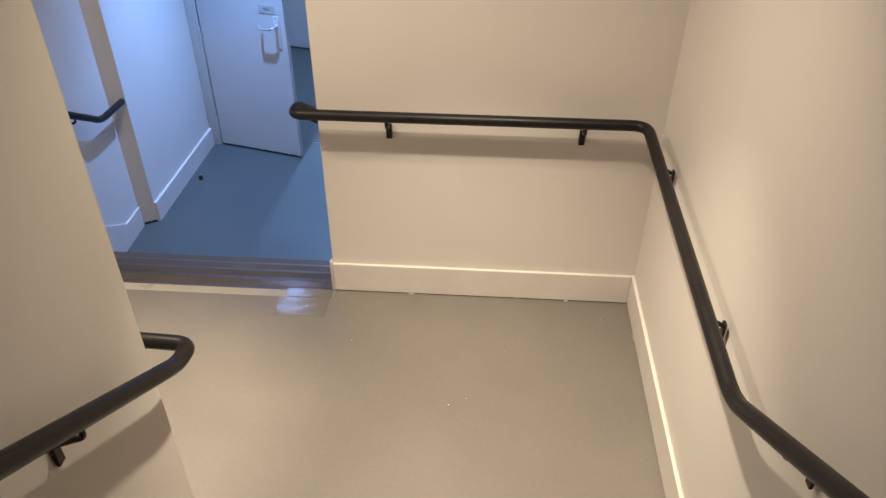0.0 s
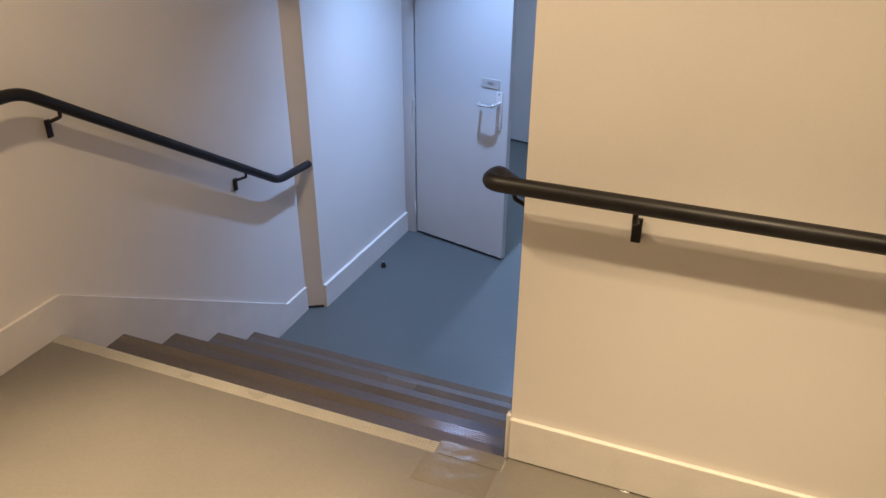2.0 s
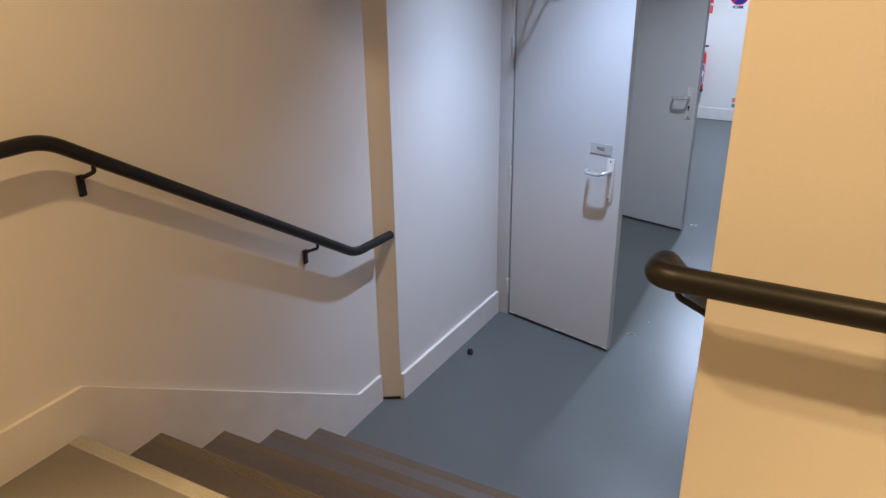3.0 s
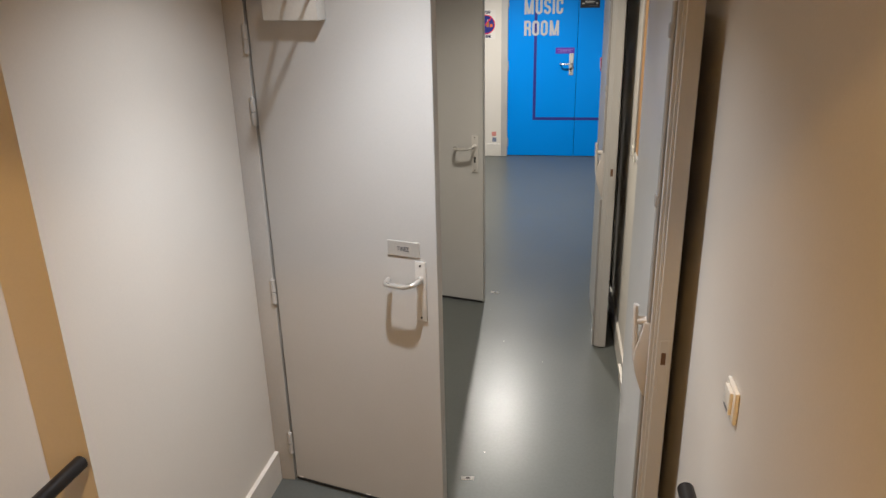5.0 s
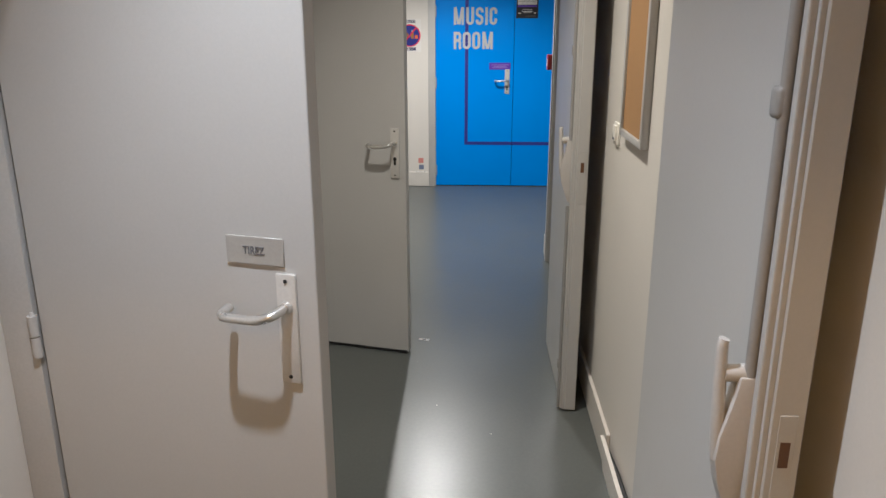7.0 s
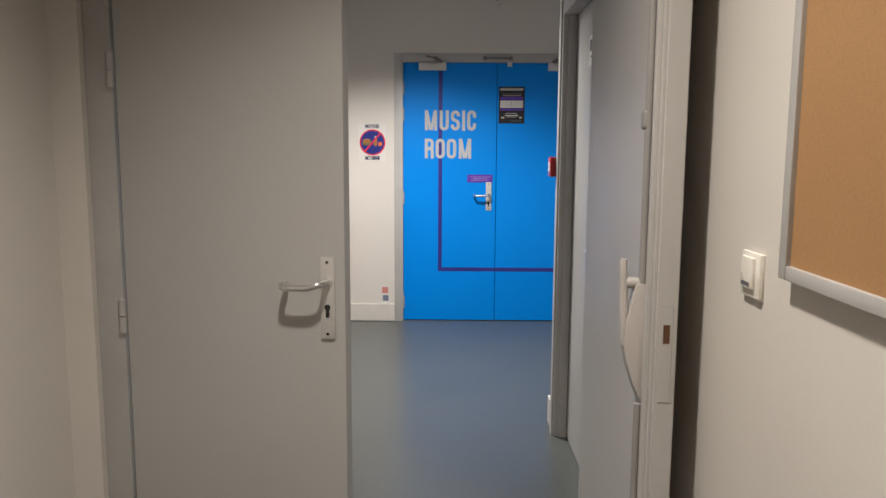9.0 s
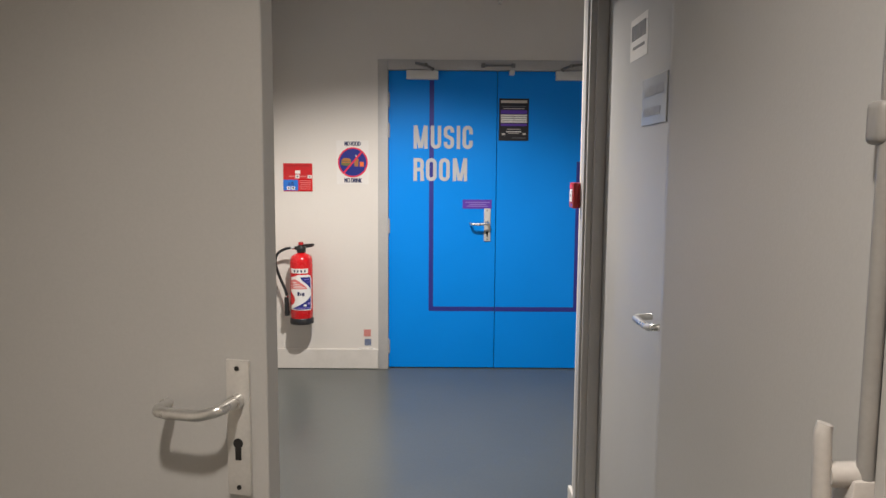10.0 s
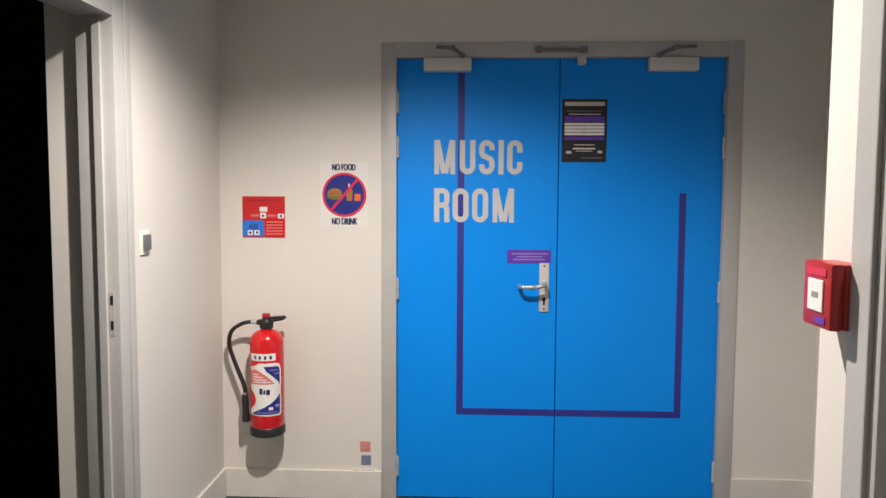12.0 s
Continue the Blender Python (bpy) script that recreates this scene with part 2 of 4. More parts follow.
def text_bm(body, x0, x1, z0, z1, y, depth=0.0012, bold=0.0, spread=0.0):
    """The words fitted into a box of the x-z plane, facing -y."""
    cu = bpy.data.curves.new("text", "FONT")
    cu.body, cu.size, cu.offset, cu.extrude = body, 1.0, bold, 0.01
    ob = bpy.data.objects.new("text", cu)
    scene.collection.objects.link(ob)
    bpy.context.view_layer.update()
    me = bpy.data.meshes.new_from_object(ob.evaluated_get(bpy.context.evaluated_depsgraph_get()))
    bpy.data.objects.remove(ob)
    bpy.data.curves.remove(cu)
    bm = bmesh.new()
    bm.from_mesh(me)
    bpy.data.meshes.remove(me)
    xs, ys = [v.co.x for v in bm.verts], [v.co.y for v in bm.verts]
    x0, x1 = x0 + spread, x1 - spread
    for v in bm.verts:
        u, w, d = v.co
        v.co = (x0 + (u - min(xs)) / (max(xs) - min(xs)) * (x1 - x0), y - (depth if d > 0 else 0), z0 + (w - min(ys)) / (max(ys) - min(ys)) * (z1 - z0))
    if spread:
        for k, dx in enumerate((-spread, -spread / 2, spread / 2, spread)):
            geom = bmesh.ops.duplicate(bm, geom=base_faces(bm, k))["geom"]
            moved = [g for g in geom if isinstance(g, bmesh.types.BMVert)]
            bmesh.ops.translate(bm, verts=moved, vec=(dx, -0.00012 * (k + 1), 0))
    return bm


# ---- the plan ----
X_LEFT, X_RIGHT = -2.070, -0.417          # the lower flight and the corridor's long wall
X_JOG, X_JOG2 = -1.999, -1.952                            # the corridor's left wall before the first doors
X_LOBBY = -2.083                          # the left wall between the two pairs of doors
X_END = -2.153                            # the left wall of the end room
X_SPINE, Y_SPINE = -0.560, 1.210          # the wall between the flights
X_STAIR = 0.832                           # the outer wall of the stair
Y_LAND, Y_BACK = 2.457, 10.985            # the landing's far wall, the end room's far wall
RISE, GO = 0.1645, 0.262
Z_LAND = 5 * RISE
Y_NOSE = 2.440
Y_A, Y_B = 5.160, 7.195                   # the hinge lines of the two pairs of doors
Y_CORNER, X_ROOM = 8.700, 0.615

# ---- floors and stairs ----
structure("floor_corridor", box(-2.6, 0.9, Y_NOSE + 0.3, 11.4, -0.12, 0.0), FLOOR, "smooth blue-grey vinyl floor with a soft shine", "floor")
landing_bm = box(X_LEFT - 0.1, X_STAIR + 0.1, 0.89, Y_NOSE - 0.052, Z_LAND - 0.12, Z_LAND)
add_box(landing_bm, X_RIGHT, X_STAIR + 0.1, Y_NOSE - 0.052, Y_LAND + 0.02, Z_LAND - 0.12, Z_LAND)
structure("floor_landing", landing_bm, LANDING, "taupe speckled vinyl landing floor", "floor")


def ribbed_nosing(x0, x1, y, z):
    """The rounded front strip of a step that goes down towards +y, with fine ribs on top."""
    outline = [(y - 0.052, z - 0.02), (y - 0.052, z)]
    for k in range(5):
        a = y - 0.050 + k * 0.0085
        outline += [(a, z), (a + 0.002, z + 0.0022), (a + 0.0055, z + 0.0022), (a + 0.0075, z)]
    outline += [(y - 0.006, z - 0.001), (y - 0.001, z - 0.006), (y, z - 0.014), (y, z - 0.036), (y - 0.004, z - 0.040), (y - 0.03, z - 0.040)]
    return prism(outline, "x", x0, x1)


def flight(name, x0, x1, y_top, z_top, count, way, label):
    """Steps from a top edge: way 1 goes down towards +y, -1 down towards -y."""
    ob = thing(name, pose(0, 0, 0), label, "stairs")
    ob["kind"] = "structure"
    for k in range(count):
        y, z = y_top + way * k * GO, z_top - k * RISE
        part("riser", box(x0, x1, y - 0.030, y - 0.012, z - RISE, z - 0.03), TREAD, ob)
        part("nosing", ribbed_nosing(x0, x1, y, z), NOSING if k else TOPNOSING, ob, "ribbed nosing strip, rubbed pale" if k else "pale ribbed nosing strip of the top step")
        if k < count - 1:
            part("tread", box(x0, x1, y - 0.02, y + GO - 0.0521, z - RISE - 0.03, z - RISE, bevel=0.0), TREAD, ob)
    return ob


flight("stairs_lower", X_LEFT, X_RIGHT, Y_NOSE, Z_LAND, 5, 1, "five brown-grey vinyl steps with ribbed nosings")
upper = thing("stairs_upper", pose(0, 0, 0), "brown-grey vinyl steps going up from the landing", "stairs")
upper["kind"] = "structure"
for k in range(9):
    y, z = 0.92 - k * GO, Z_LAND + (k + 1) * RISE
    depth = GO if k < 8 else 1.3
    part("riser", box(X_SPINE, X_STAIR, y - 0.03, y - 0.012, z - RISE, z - 0.03), TREAD, upper)
    part("nosing", ribbed_nosing(X_SPINE, X_STAIR, y, z), NOSING, upper, "ribbed nosing strip")
    part("tread", box(X_SPINE, X_STAIR, y - depth - 0.02, y - 0.0521, z - 0.03, z), TREAD, upper)
# clear tape that mends the top step beside the wall
tape = bmesh.new()
for x0, x1, y0, y1, z in ((X_RIGHT - 0.225, X_RIGHT - 0.012, Y_NOSE - 0.165, Y_NOSE - 0.056, Z_LAND + 0.0012), (X_RIGHT - 0.20, X_RIGHT - 0.004, Y_NOSE - 0.052, Y_NOSE + 0.003, Z_LAND + 0.0036)):
    add_box(tape, x0, x1, y0, y1, z - 0.0010, z - 0.0006)
tagged(solid("floor_tape", tape, TAPE), "crumpled clear tape stuck over the top step", "tape")

# ---- walls ----
T = 0.15
structure("wall_stair_left", box(X_LEFT - T, X_LEFT, Y_SPINE, 3.993, 0, Z_HIGH), WALL, "cream painted wall beside the lower steps", "wall")
structure("wall_corridor_left", prism([(X_LEFT - T, 3.993), (X_LEFT, 3.993), (X_JOG + 0.014, 4.044), (X_JOG2, Y_A - 0.06), (X_JOG2, Y_A + 0.09), (X_LEFT - T, Y_A + 0.09)], "z", 0, Z_CEIL), WALL, "cream painted corridor wall stepping forward", "wall")
structure("wall_landing", box(X_RIGHT, X_STAIR, Y_LAND, Y_LAND + T, 0, Z_HIGH), WALL, "cream painted wall at the landing", "wall")
structure("wall_stair_right", box(X_STAIR, X_STAIR + T, -2.2, Y_LAND + T, 0, 4.7), WALL, "cream painted outer stair wall", "wall")
structure("wall_spine", box(X_LEFT - T, X_SPINE, -2.2, Y_SPINE, 0, 4.7), WALL, "cream painted wall between the flights", "wall")
structure("wall_stair_back", box(X_LEFT - T, X_STAIR + T, -2.35, -2.2, 0, 4.7), WALL, "cream painted wall above the stairs", "wall")
structure("wall_right_near", box(X_RIGHT, X_RIGHT + T, Y_LAND + T, 7.47, 0, Z_HIGH), WALL, "long cream painted corridor wall", "wall")
structure("wall_right_over_door", box(X_RIGHT, X_RIGHT + T, 7.47, 8.56, 2.07, Z_CEIL), WALL, "cream painted wall over a door", "wall")
structure("wall_right_far", box(X_RIGHT, X_RIGHT + T, 8.56, Y_CORNER, 0, Z_CEIL), WALL, "cream painted wall end beside a door", "wall")
structure("wall_return", box(X_RIGHT + T, X_ROOM + T, Y_CORNER - T, Y_CORNER, 0, Z_CEIL), WALL, "cream painted wall where the room widens", "wall")
structure("wall_room_right", box(X_ROOM, X_ROOM + T, Y_CORNER, Y_BACK, 0, Z_CEIL), WALL, "cream painted side wall of the end room", "wall")
structure("wall_lobby_left", box(X_LOBBY - T, X_LOBBY, Y_A + 0.09, 7.12, 0, Z_CEIL), WALL, "cream painted wall between two pairs of doors", "wall")
structure("wall_lobby_nib", box(X_LOBBY - T, -1.995, 7.12, Y_B + 0.09, 0, Z_CEIL), WALL, "short cream painted wall beside a door frame", "wall")
DY0, DY1, DTOP = 9.02, 9.99, 2.085     # the dark doorway's rough opening
DW = 0.237                             # its wall's thickness
structure("wall_end_left_near", box(X_END - DW, X_END, Y_B + 0.09, DY0, 0, Z_CEIL), WALL, "cream painted wall before the dark doorway", "wall")
structure("wall_end_left_over", box(X_END - DW, X_END, DY0, DY1, DTOP, Z_CEIL), WALL, "cream painted wall over the dark doorway", "wall")
structure("wall_end_left_far", box(X_END - DW, X_END, DY1, Y_BACK, 0, Z_CEIL), WALL, "cream painted wall after the dark doorway", "wall")
BX0, BX1, BTOP = -1.392, 0.247, 2.152  # the blue doors' frame
structure("wall_back_left", box(X_END - DW, BX0, Y_BACK, Y_BACK + T, 0, Z_CEIL), WALL, "cream painted end wall", "wall")
structure("wall_back_right", box(BX1, X_ROOM + T, Y_BACK, Y_BACK + T, 0, Z_CEIL), WALL, "cream painted end wall", "wall")
structure("wall_back_over", box(BX0, BX1, Y_BACK, Y_BACK + T, BTOP, Z_CEIL), WALL, "cream painted wall over the blue doors", "wall")
structure("wall_behind_doors", box(BX0 - 0.1, BX1 + 0.1, Y_BACK + T + 0.002, Y_BACK + T + 0.1, 0, Z_CEIL), BLACK, "dark closing wall behind the blue doors", "wall")
structure("wall_behind_side_door", box(X_RIGHT + T + 0.002, X_RIGHT + T + 0.1, 7.3, Y_CORNER - T, 0, Z_CEIL), BLACK, "dark closing wall behind the side door", "wall")
# over the two pairs of doors
HEAD = 2.045
structure("wall_over_doors_1", box(X_JOG2, X_RIGHT, Y_A - 0.06, Y_A + 0.09, HEAD, Z_CEIL), WALL, "cream painted wall over the first doors", "wall")
structure("wall_over_doors_2", box(-1.995, X_RIGHT, Y_B - 0.06, Y_B + 0.09, HEAD, Z_CEIL), WALL, "cream painted wall over the second doors", "wall")
# the dark room: its lack of light is painted as black walls and floor
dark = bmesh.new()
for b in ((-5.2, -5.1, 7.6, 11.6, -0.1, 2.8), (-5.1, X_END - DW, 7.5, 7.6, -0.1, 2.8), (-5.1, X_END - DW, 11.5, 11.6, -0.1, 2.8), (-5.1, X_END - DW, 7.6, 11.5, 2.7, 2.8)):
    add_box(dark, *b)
structure("wall_dark_room", dark, BLACK, "walls of an unlit room, its darkness put into black colour", "wall")
structure("floor_dark_room", box(-5.1, -2.602, 7.6, 11.5, -0.12, -0.002), BLACK, "floor of an unlit room, its darkness put into black colour", "floor")

# ---- ceilings ----
structure("ceiling_stairs", box(X_LEFT - T, X_STAIR + T, 0.30, 4.13, Z_HIGH, Z_HIGH + 0.12), CEIL, "white ceiling over the landing", "ceiling")
structure("ceiling_upper", box(X_LEFT - T, X_STAIR + T, -2.35, 0.30, 4.7, 4.8), CEIL, "white ceiling over the upper steps", "ceiling")
structure("wall_ceiling_step", box(X_SPINE, X_STAIR, 0.30, 0.42, Z_HIGH + 0.12, 4.7), WALL, "cream painted step in the ceiling", "wall")
structure("wall_over_flight", box(X_LEFT, X_RIGHT, Y_LAND, 4.13, 2.705, Z_HIGH), WALL, "cream painted dropped soffit over the lower steps", "wall")
structure("wall_over_corridor", box(X_LEFT, X_RIGHT, 3.945, 4.13, Z_CEIL, 2.705), WALL, "cream painted downstand over the corridor", "wall")
cbm = box(X_LOBBY - T - 0.3, -0.672, 4.13, 11.2, Z_CEIL + 0.006, Z_CEIL + 0.1)
add_box(cbm, -0.664, X_ROOM + T, 4.13, 11.2, Z_CEIL - 0.006, Z_CEIL + 0.1)
add_box(cbm, -0.674, -0.662, 4.13, 11.2, Z_CEIL + 0.02, Z_CEIL + 0.1)
add_box(cbm, X_LEFT, X_RIGHT, 3.99, 4.13, Z_CEIL - 0.004, Z_CEIL)
structure("ceiling_corridor", cbm, CEIL, "white ceiling boards with a dark joint", "ceiling")

# ---- skirting ----
SK, ST = 0.143, 0.014


def skirting(name, x0, x1, y0, y1, z=0.0):
    # a narrow open joint is left over the floor
    return structure(name, box(x0, x1, y0, y1, z + 0.004, z + SK, bevel=0.003), SKIRT, "cream gloss skirting board", "skirting")


skirting("baseboard_landing", X_RIGHT - 0.0, X_STAIR - ST, Y_LAND - ST, Y_LAND, Z_LAND)
skirting("baseboard_stair_right", X_STAIR - ST, X_STAIR, 0.94, Y_LAND, Z_LAND)
skirting("baseboard_spine_end", X_LEFT + ST, X_SPINE, Y_SPINE, Y_SPINE + ST, Z_LAND)
slope = [(Y_SPINE + ST, Z_LAND), (Y_SPINE + ST, Z_LAND + SK), (2.470, Z_LAND + SK), (3.790, 0.148), (3.985, 0.146), (3.985, 0.0), (3.49, 0.0)]
structure("baseboard_stair_left", prism(slope, "x", X_LEFT, X_LEFT + ST), SKIRT, "cream gloss skirting following the steps", "skirting")
slope_r = [(Y_LAND, Z_LAND - 0.2), (Y_LAND, Z_LAND + SK), (2.475, Z_LAND + SK), (3.790, 0.148), (4.50, 0.146), (4.50, 0.0), (3.49, 0.0)]
structure("baseboard_stair_right_lower", prism(slope_r, "x", X_RIGHT - ST, X_RIGHT), SKIRT, "cream gloss skirting following the steps", "skirting")
structure("baseboard_corridor_left", prism([(X_JOG + 0.014, 4.047), (X_JOG + 0.032, 4.047), (X_JOG2 + 0.018, Y_A - 0.048), (X_JOG2, Y_A - 0.048)], "z", 0, SK), SKIRT, "cream gloss skirting board", "skirting")
structure("trim_jog", prism([(X_LEFT + 0.004, 3.9935), (X_JOG + 0.012, 4.041), (X_JOG + 0.012, 4.037), (X_LEFT + 0.006, 3.990)], "z", 0.001, 0.014), DARK, "dark open joint at the foot of the wall corner", "trim")
skirting("baseboard_lobby_left", X_LOBBY, X_LOBBY + ST, Y_A + 0.09, 7.12 - ST)
skirting("baseboard_lobby_nib", X_LOBBY, -2.000, 7.12 - ST, 7.12)
skirting("baseboard_lobby_right", X_RIGHT - ST, X_RIGHT, 6.02, Y_B - 0.08)
loose = prism([(X_RIGHT - ST - 0.006, 0.0), (X_RIGHT - 0.006, 0.0), (X_RIGHT - 0.022, SK), (X_RIGHT - 0.036, SK)], "y", Y_A + 0.09, 6.02)
structure("baseboard_lobby_loose", loose, SKIRT, "cream skirting board coming away from the wall", "skirting")
# no real cable: an added black tube paints the shade in the skirting gap
gap = thing("cable", pose(X_RIGHT - 0.011, 5.30, SK - 0.012), "black strip standing in for the dark gap behind the loose skirting", "cable")
part("gap_shade", tube([(0, 0, 0), (0, 0.25, 0.002), (0, 0.48, -0.004), (0.002, 0.70, -0.04)], 0.008, 10), RUBBER, gap, smooth=True)
skirting("baseboard_right_far", X_RIGHT - ST, X_RIGHT, 8.575, Y_CORNER + ST)
skirting("baseboard_end_left_near", X_END, X_END + ST, Y_B + 0.09, DY0 - 0.06)
skirting("baseboard_end_left_far", X_END, X_END + ST, 10.062, Y_BACK - ST)
skirting("baseboard_reveal", X_END - DW, X_END - 0.125, DY1 - ST, DY1)
skirting("baseboard_back_left", X_END, BX0, Y_BACK - ST, Y_BACK)
skirting("baseboard_back_right", BX1, X_ROOM, Y_BACK - ST, Y_BACK)
skirting("baseboard_room_right", X_ROOM - ST, X_ROOM, Y_CORNER, Y_BACK - ST)



def caulk(name, x, y, z, along, length, count, seed):
    """Small uneven lumps of filler squeezed out along the foot of a skirting board."""
    rng = random.Random(seed)
    bm = bmesh.new()
    for k in range(count):
        u = length * (k + rng.random()) / count
        sx, sy, sz = rng.uniform(0.006, 0.022), rng.uniform(0.0015, 0.004), rng.uniform(0.0015, 0.0035)
        at = (x + (u if along == "x" else 0), y + (u if along == "y" else 0), z + sz * 0.4)
        if along == "y":
            sx, sy = sy, sx
        bmesh.ops.create_icosphere(bm, subdivisions=1, radius=1.0, matrix=Matrix.Translation(at) @ Matrix.Diagonal((sx, sy, sz, 1)))
    return structure(name, bm, SKIRT, "uneven cream filler along the skirting", "trim", smooth=True)


caulk("trim_filler_landing", X_RIGHT + 0.25, Y_LAND - ST, Z_LAND, "x", 0.97, 3, 3)
caulk("trim_filler_stair", X_STAIR - ST, 1.05, Z_LAND, "y", 1.36, 2, 5)


def flecks(name, x0, x1, y0, y1, z, count, seed, label):
    rng = random.Random(seed)
    bm = bmesh.new()
    for k in range(count):
        x, y, r, a = rng.uniform(x0, x1), rng.uniform(y0, y1), rng.uniform(0.0012, 0.0030), rng.uniform(0, 6.28)
        ring = [(x + r * q * math.cos(a + b), y + r * q * math.sin(a + b)) for b, q in ((0, 1.6), (1.3, 0.6), (2.6, 1.1), (4.2, 0.7), (5.3, 0.9))]
        lo, hi = [bm.verts.new((*p, z + 0.0002)) for p in ring], [bm.verts.new((*p, z + 0.0009)) for p in ring]
        bm.faces.new(hi)
        for i in range(5):
            bm.faces.new((lo[i], lo[(i + 1) % 5], hi[(i + 1) % 5], hi[i]))
    return tagged(solid(name, bm, SKIRT), label, "debris", kind="stuff")


flecks("paint_flecks", -0.40, 0.72, 1.15, 2.38, Z_LAND, 5, 11, "tiny pale paint flecks scattered on the landing floor")
flecks("paint_flecks", -1.55, -0.62, 4.7, 6.9, 0.0, 6, 17, "tiny pale paint flecks scattered on the corridor floor")

# ---- handrails ----
RR = 0.0195


def bracket_bm(p, out):
    """A cranked bracket under the rail at p; out points from the wall to the rail."""
    p, out = Vector(p), Vector(out)
    down = Vector((0, 0, -1))
    bm = tube(rounded([p + down * 0.012, p + down * 0.040, p - out * 0.050 + down * 0.062, p - out * 0.062 + down * 0.070], 0.008, 3), 0.0062, 8)
    c = p - out * 0.0655 + down * 0.088
    side = out.cross(down)
    a, b = c + side * 0.011 + down * 0.030 + out * 0.005, c - side * 0.011 - down * 0.030 - out * 0.0035
    add_box(bm, min(a.x, b.x), max(a.x, b.x), min(a.y, b.y), max(a.y, b.y), min(a.z, b.z), max(a.z, b.z), bevel=0.002, segments=1)
    return bm


def handrail(name, pts, radius, brackets, label):
    ob = thing(name, pose(*pts[0]), label, "handrail", "stair handrails")
    inv = Vector(pts[0])
    part("bar", tube([p - inv for p in rounded(pts, radius)], RR, 18), RAIL, ob, "black painted round bar", smooth=True)
    for p, out in brackets:
        part("bracket", bracket_bm(Vector(p) - inv, out), RAIL, ob, "cranked black bracket", smooth=True)
    return ob


RX, RY, RZ = X_STAIR - 0.078, Y_LAND - 0.073, 1.681
UP = RISE / GO
handrail("handrail", [(RX, -1.3, RZ - 0.012 + UP * 2.47), (RX, 1.155, RZ - 0.02), (RX, RY, RZ), (X_RIGHT - 0.071, RY, RZ), (X_RIGHT - 0.071, 2.47, RZ - 0.01), (X_RIGHT - 0.071, 3.745, 0.905), (X_RIGHT - 0.071, 4.085, 0.895)], 0.055,
         [((RX, 2.187, RZ), (-1, 0, 0)), ((RX, 1.462, RZ - 0.01), (-1, 0, 0)), ((RX, 0.91, RZ + 0.15), (-1, 0, 0)), ((RX, 0.0, RZ + 0.715), (-1, 0, 0)),
          ((0.545, RY, RZ), (0, -1, 0)), ((-0.155, RY, RZ), (0, -1, 0)), ((X_RIGHT - 0.071, 2.62, RZ - 0.10), (-1, 0, 0)), ((X_RIGHT - 0.071, 3.45, 1.085), (-1, 0, 0)), ((X_RIGHT - 0.071, 4.0, 0.897), (-1, 0, 0))],
         "black round metal handrail following the stair walls")
LX = X_LEFT + 0.071
handrail("handrail", [(X_SPINE + 0.071, -1.3, 1.645 + UP * 2.50), (X_SPINE + 0.071, 1.20, 1.640), (X_SPINE + 0.071, Y_SPINE + 0.071, 1.625), (LX, Y_SPINE + 0.071, 1.690), (LX, 2.475, 1.690), (LX, 3.745, 0.905), (LX, 4.025, 0.888)], 0.055,
         [((X_SPINE + 0.071, 0.84, 1.865), (1, 0, 0)), ((X_SPINE + 0.071, 0.0, 2.385), (1, 0, 0)), ((-0.9, Y_SPINE + 0.071, 1.645), (0, 1, 0)), ((-1.7, Y_SPINE + 0.071, 1.68), (0, 1, 0)),
          ((LX, 1.75, 1.69), (1, 0, 0)), ((LX, 2.60, 1.615), (1, 0, 0)), ((LX, 3.50, 1.058), (1, 0, 0))],
         "black round metal handrail turning round the landing")


# ---- doors ----
def lever_bm(x_spindle, z, reach=0.115, out=0.058, r=0.0092):
    """A return lever in front of a face at y = 0, running towards -x."""
    pts = rounded([(x_spindle, 0.0, z), (x_spindle, -out, z + 0.001), (x_spindle - 0.035, -out - 0.004, z - 0.010), (x_spindle - reach, -out - 0.002, z - 0.010), (x_spindle - reach - 0.003, -0.016, z - 0.008)], 0.020, 5)
    return tube(pts, r, 12)


def add_handle(ob, x, z0, z1, z_lever, keyhole, y=0.0, width=0.042, mat=PLATE):
    plate = part("handle_plate", box(x - width / 2, x + width / 2, y - 0.008, y, z0, z1, bevel=0.003), mat, ob, "long anodised handle plate", smooth=True)
    lv = lever_bm(x, z_lever)
    bmesh.ops.translate(lv, verts=lv.verts, vec=(0, y - 0.006, 0))
    add_cyl(lv, Matrix.Translation((x, y - 0.014, z_lever)) @ Matrix.Rotation(radians(90), 4, "X"), 0.013, 0.012, 0.014, 16)
    part("lever", lv, ALU, ob, "satin aluminium lever", smooth=True)
    for z in (z0 + 0.014, z1 - 0.014):
        part("screw", cyl(Matrix.Translation((x, y - 0.0086, z)) @ Matrix.Rotation(radians(90), 4, "X"), 0.004, 0.004, 0.0022, 10), DARK, plate)
    if keyhole:
        k = cyl(Matrix.Translation((x, y - 0.0088, z_lever - 0.072)) @ Matrix.Rotation(radians(90), 4, "X"), 0.0085, 0.0085, 0.0022, 14)
        add_box(k, x - 0.005, x + 0.005, y - 0.0099, y - 0.0077, z_lever - 0.100, z_lever - 0.074)
        part("keyhole", k, DARK, plate)


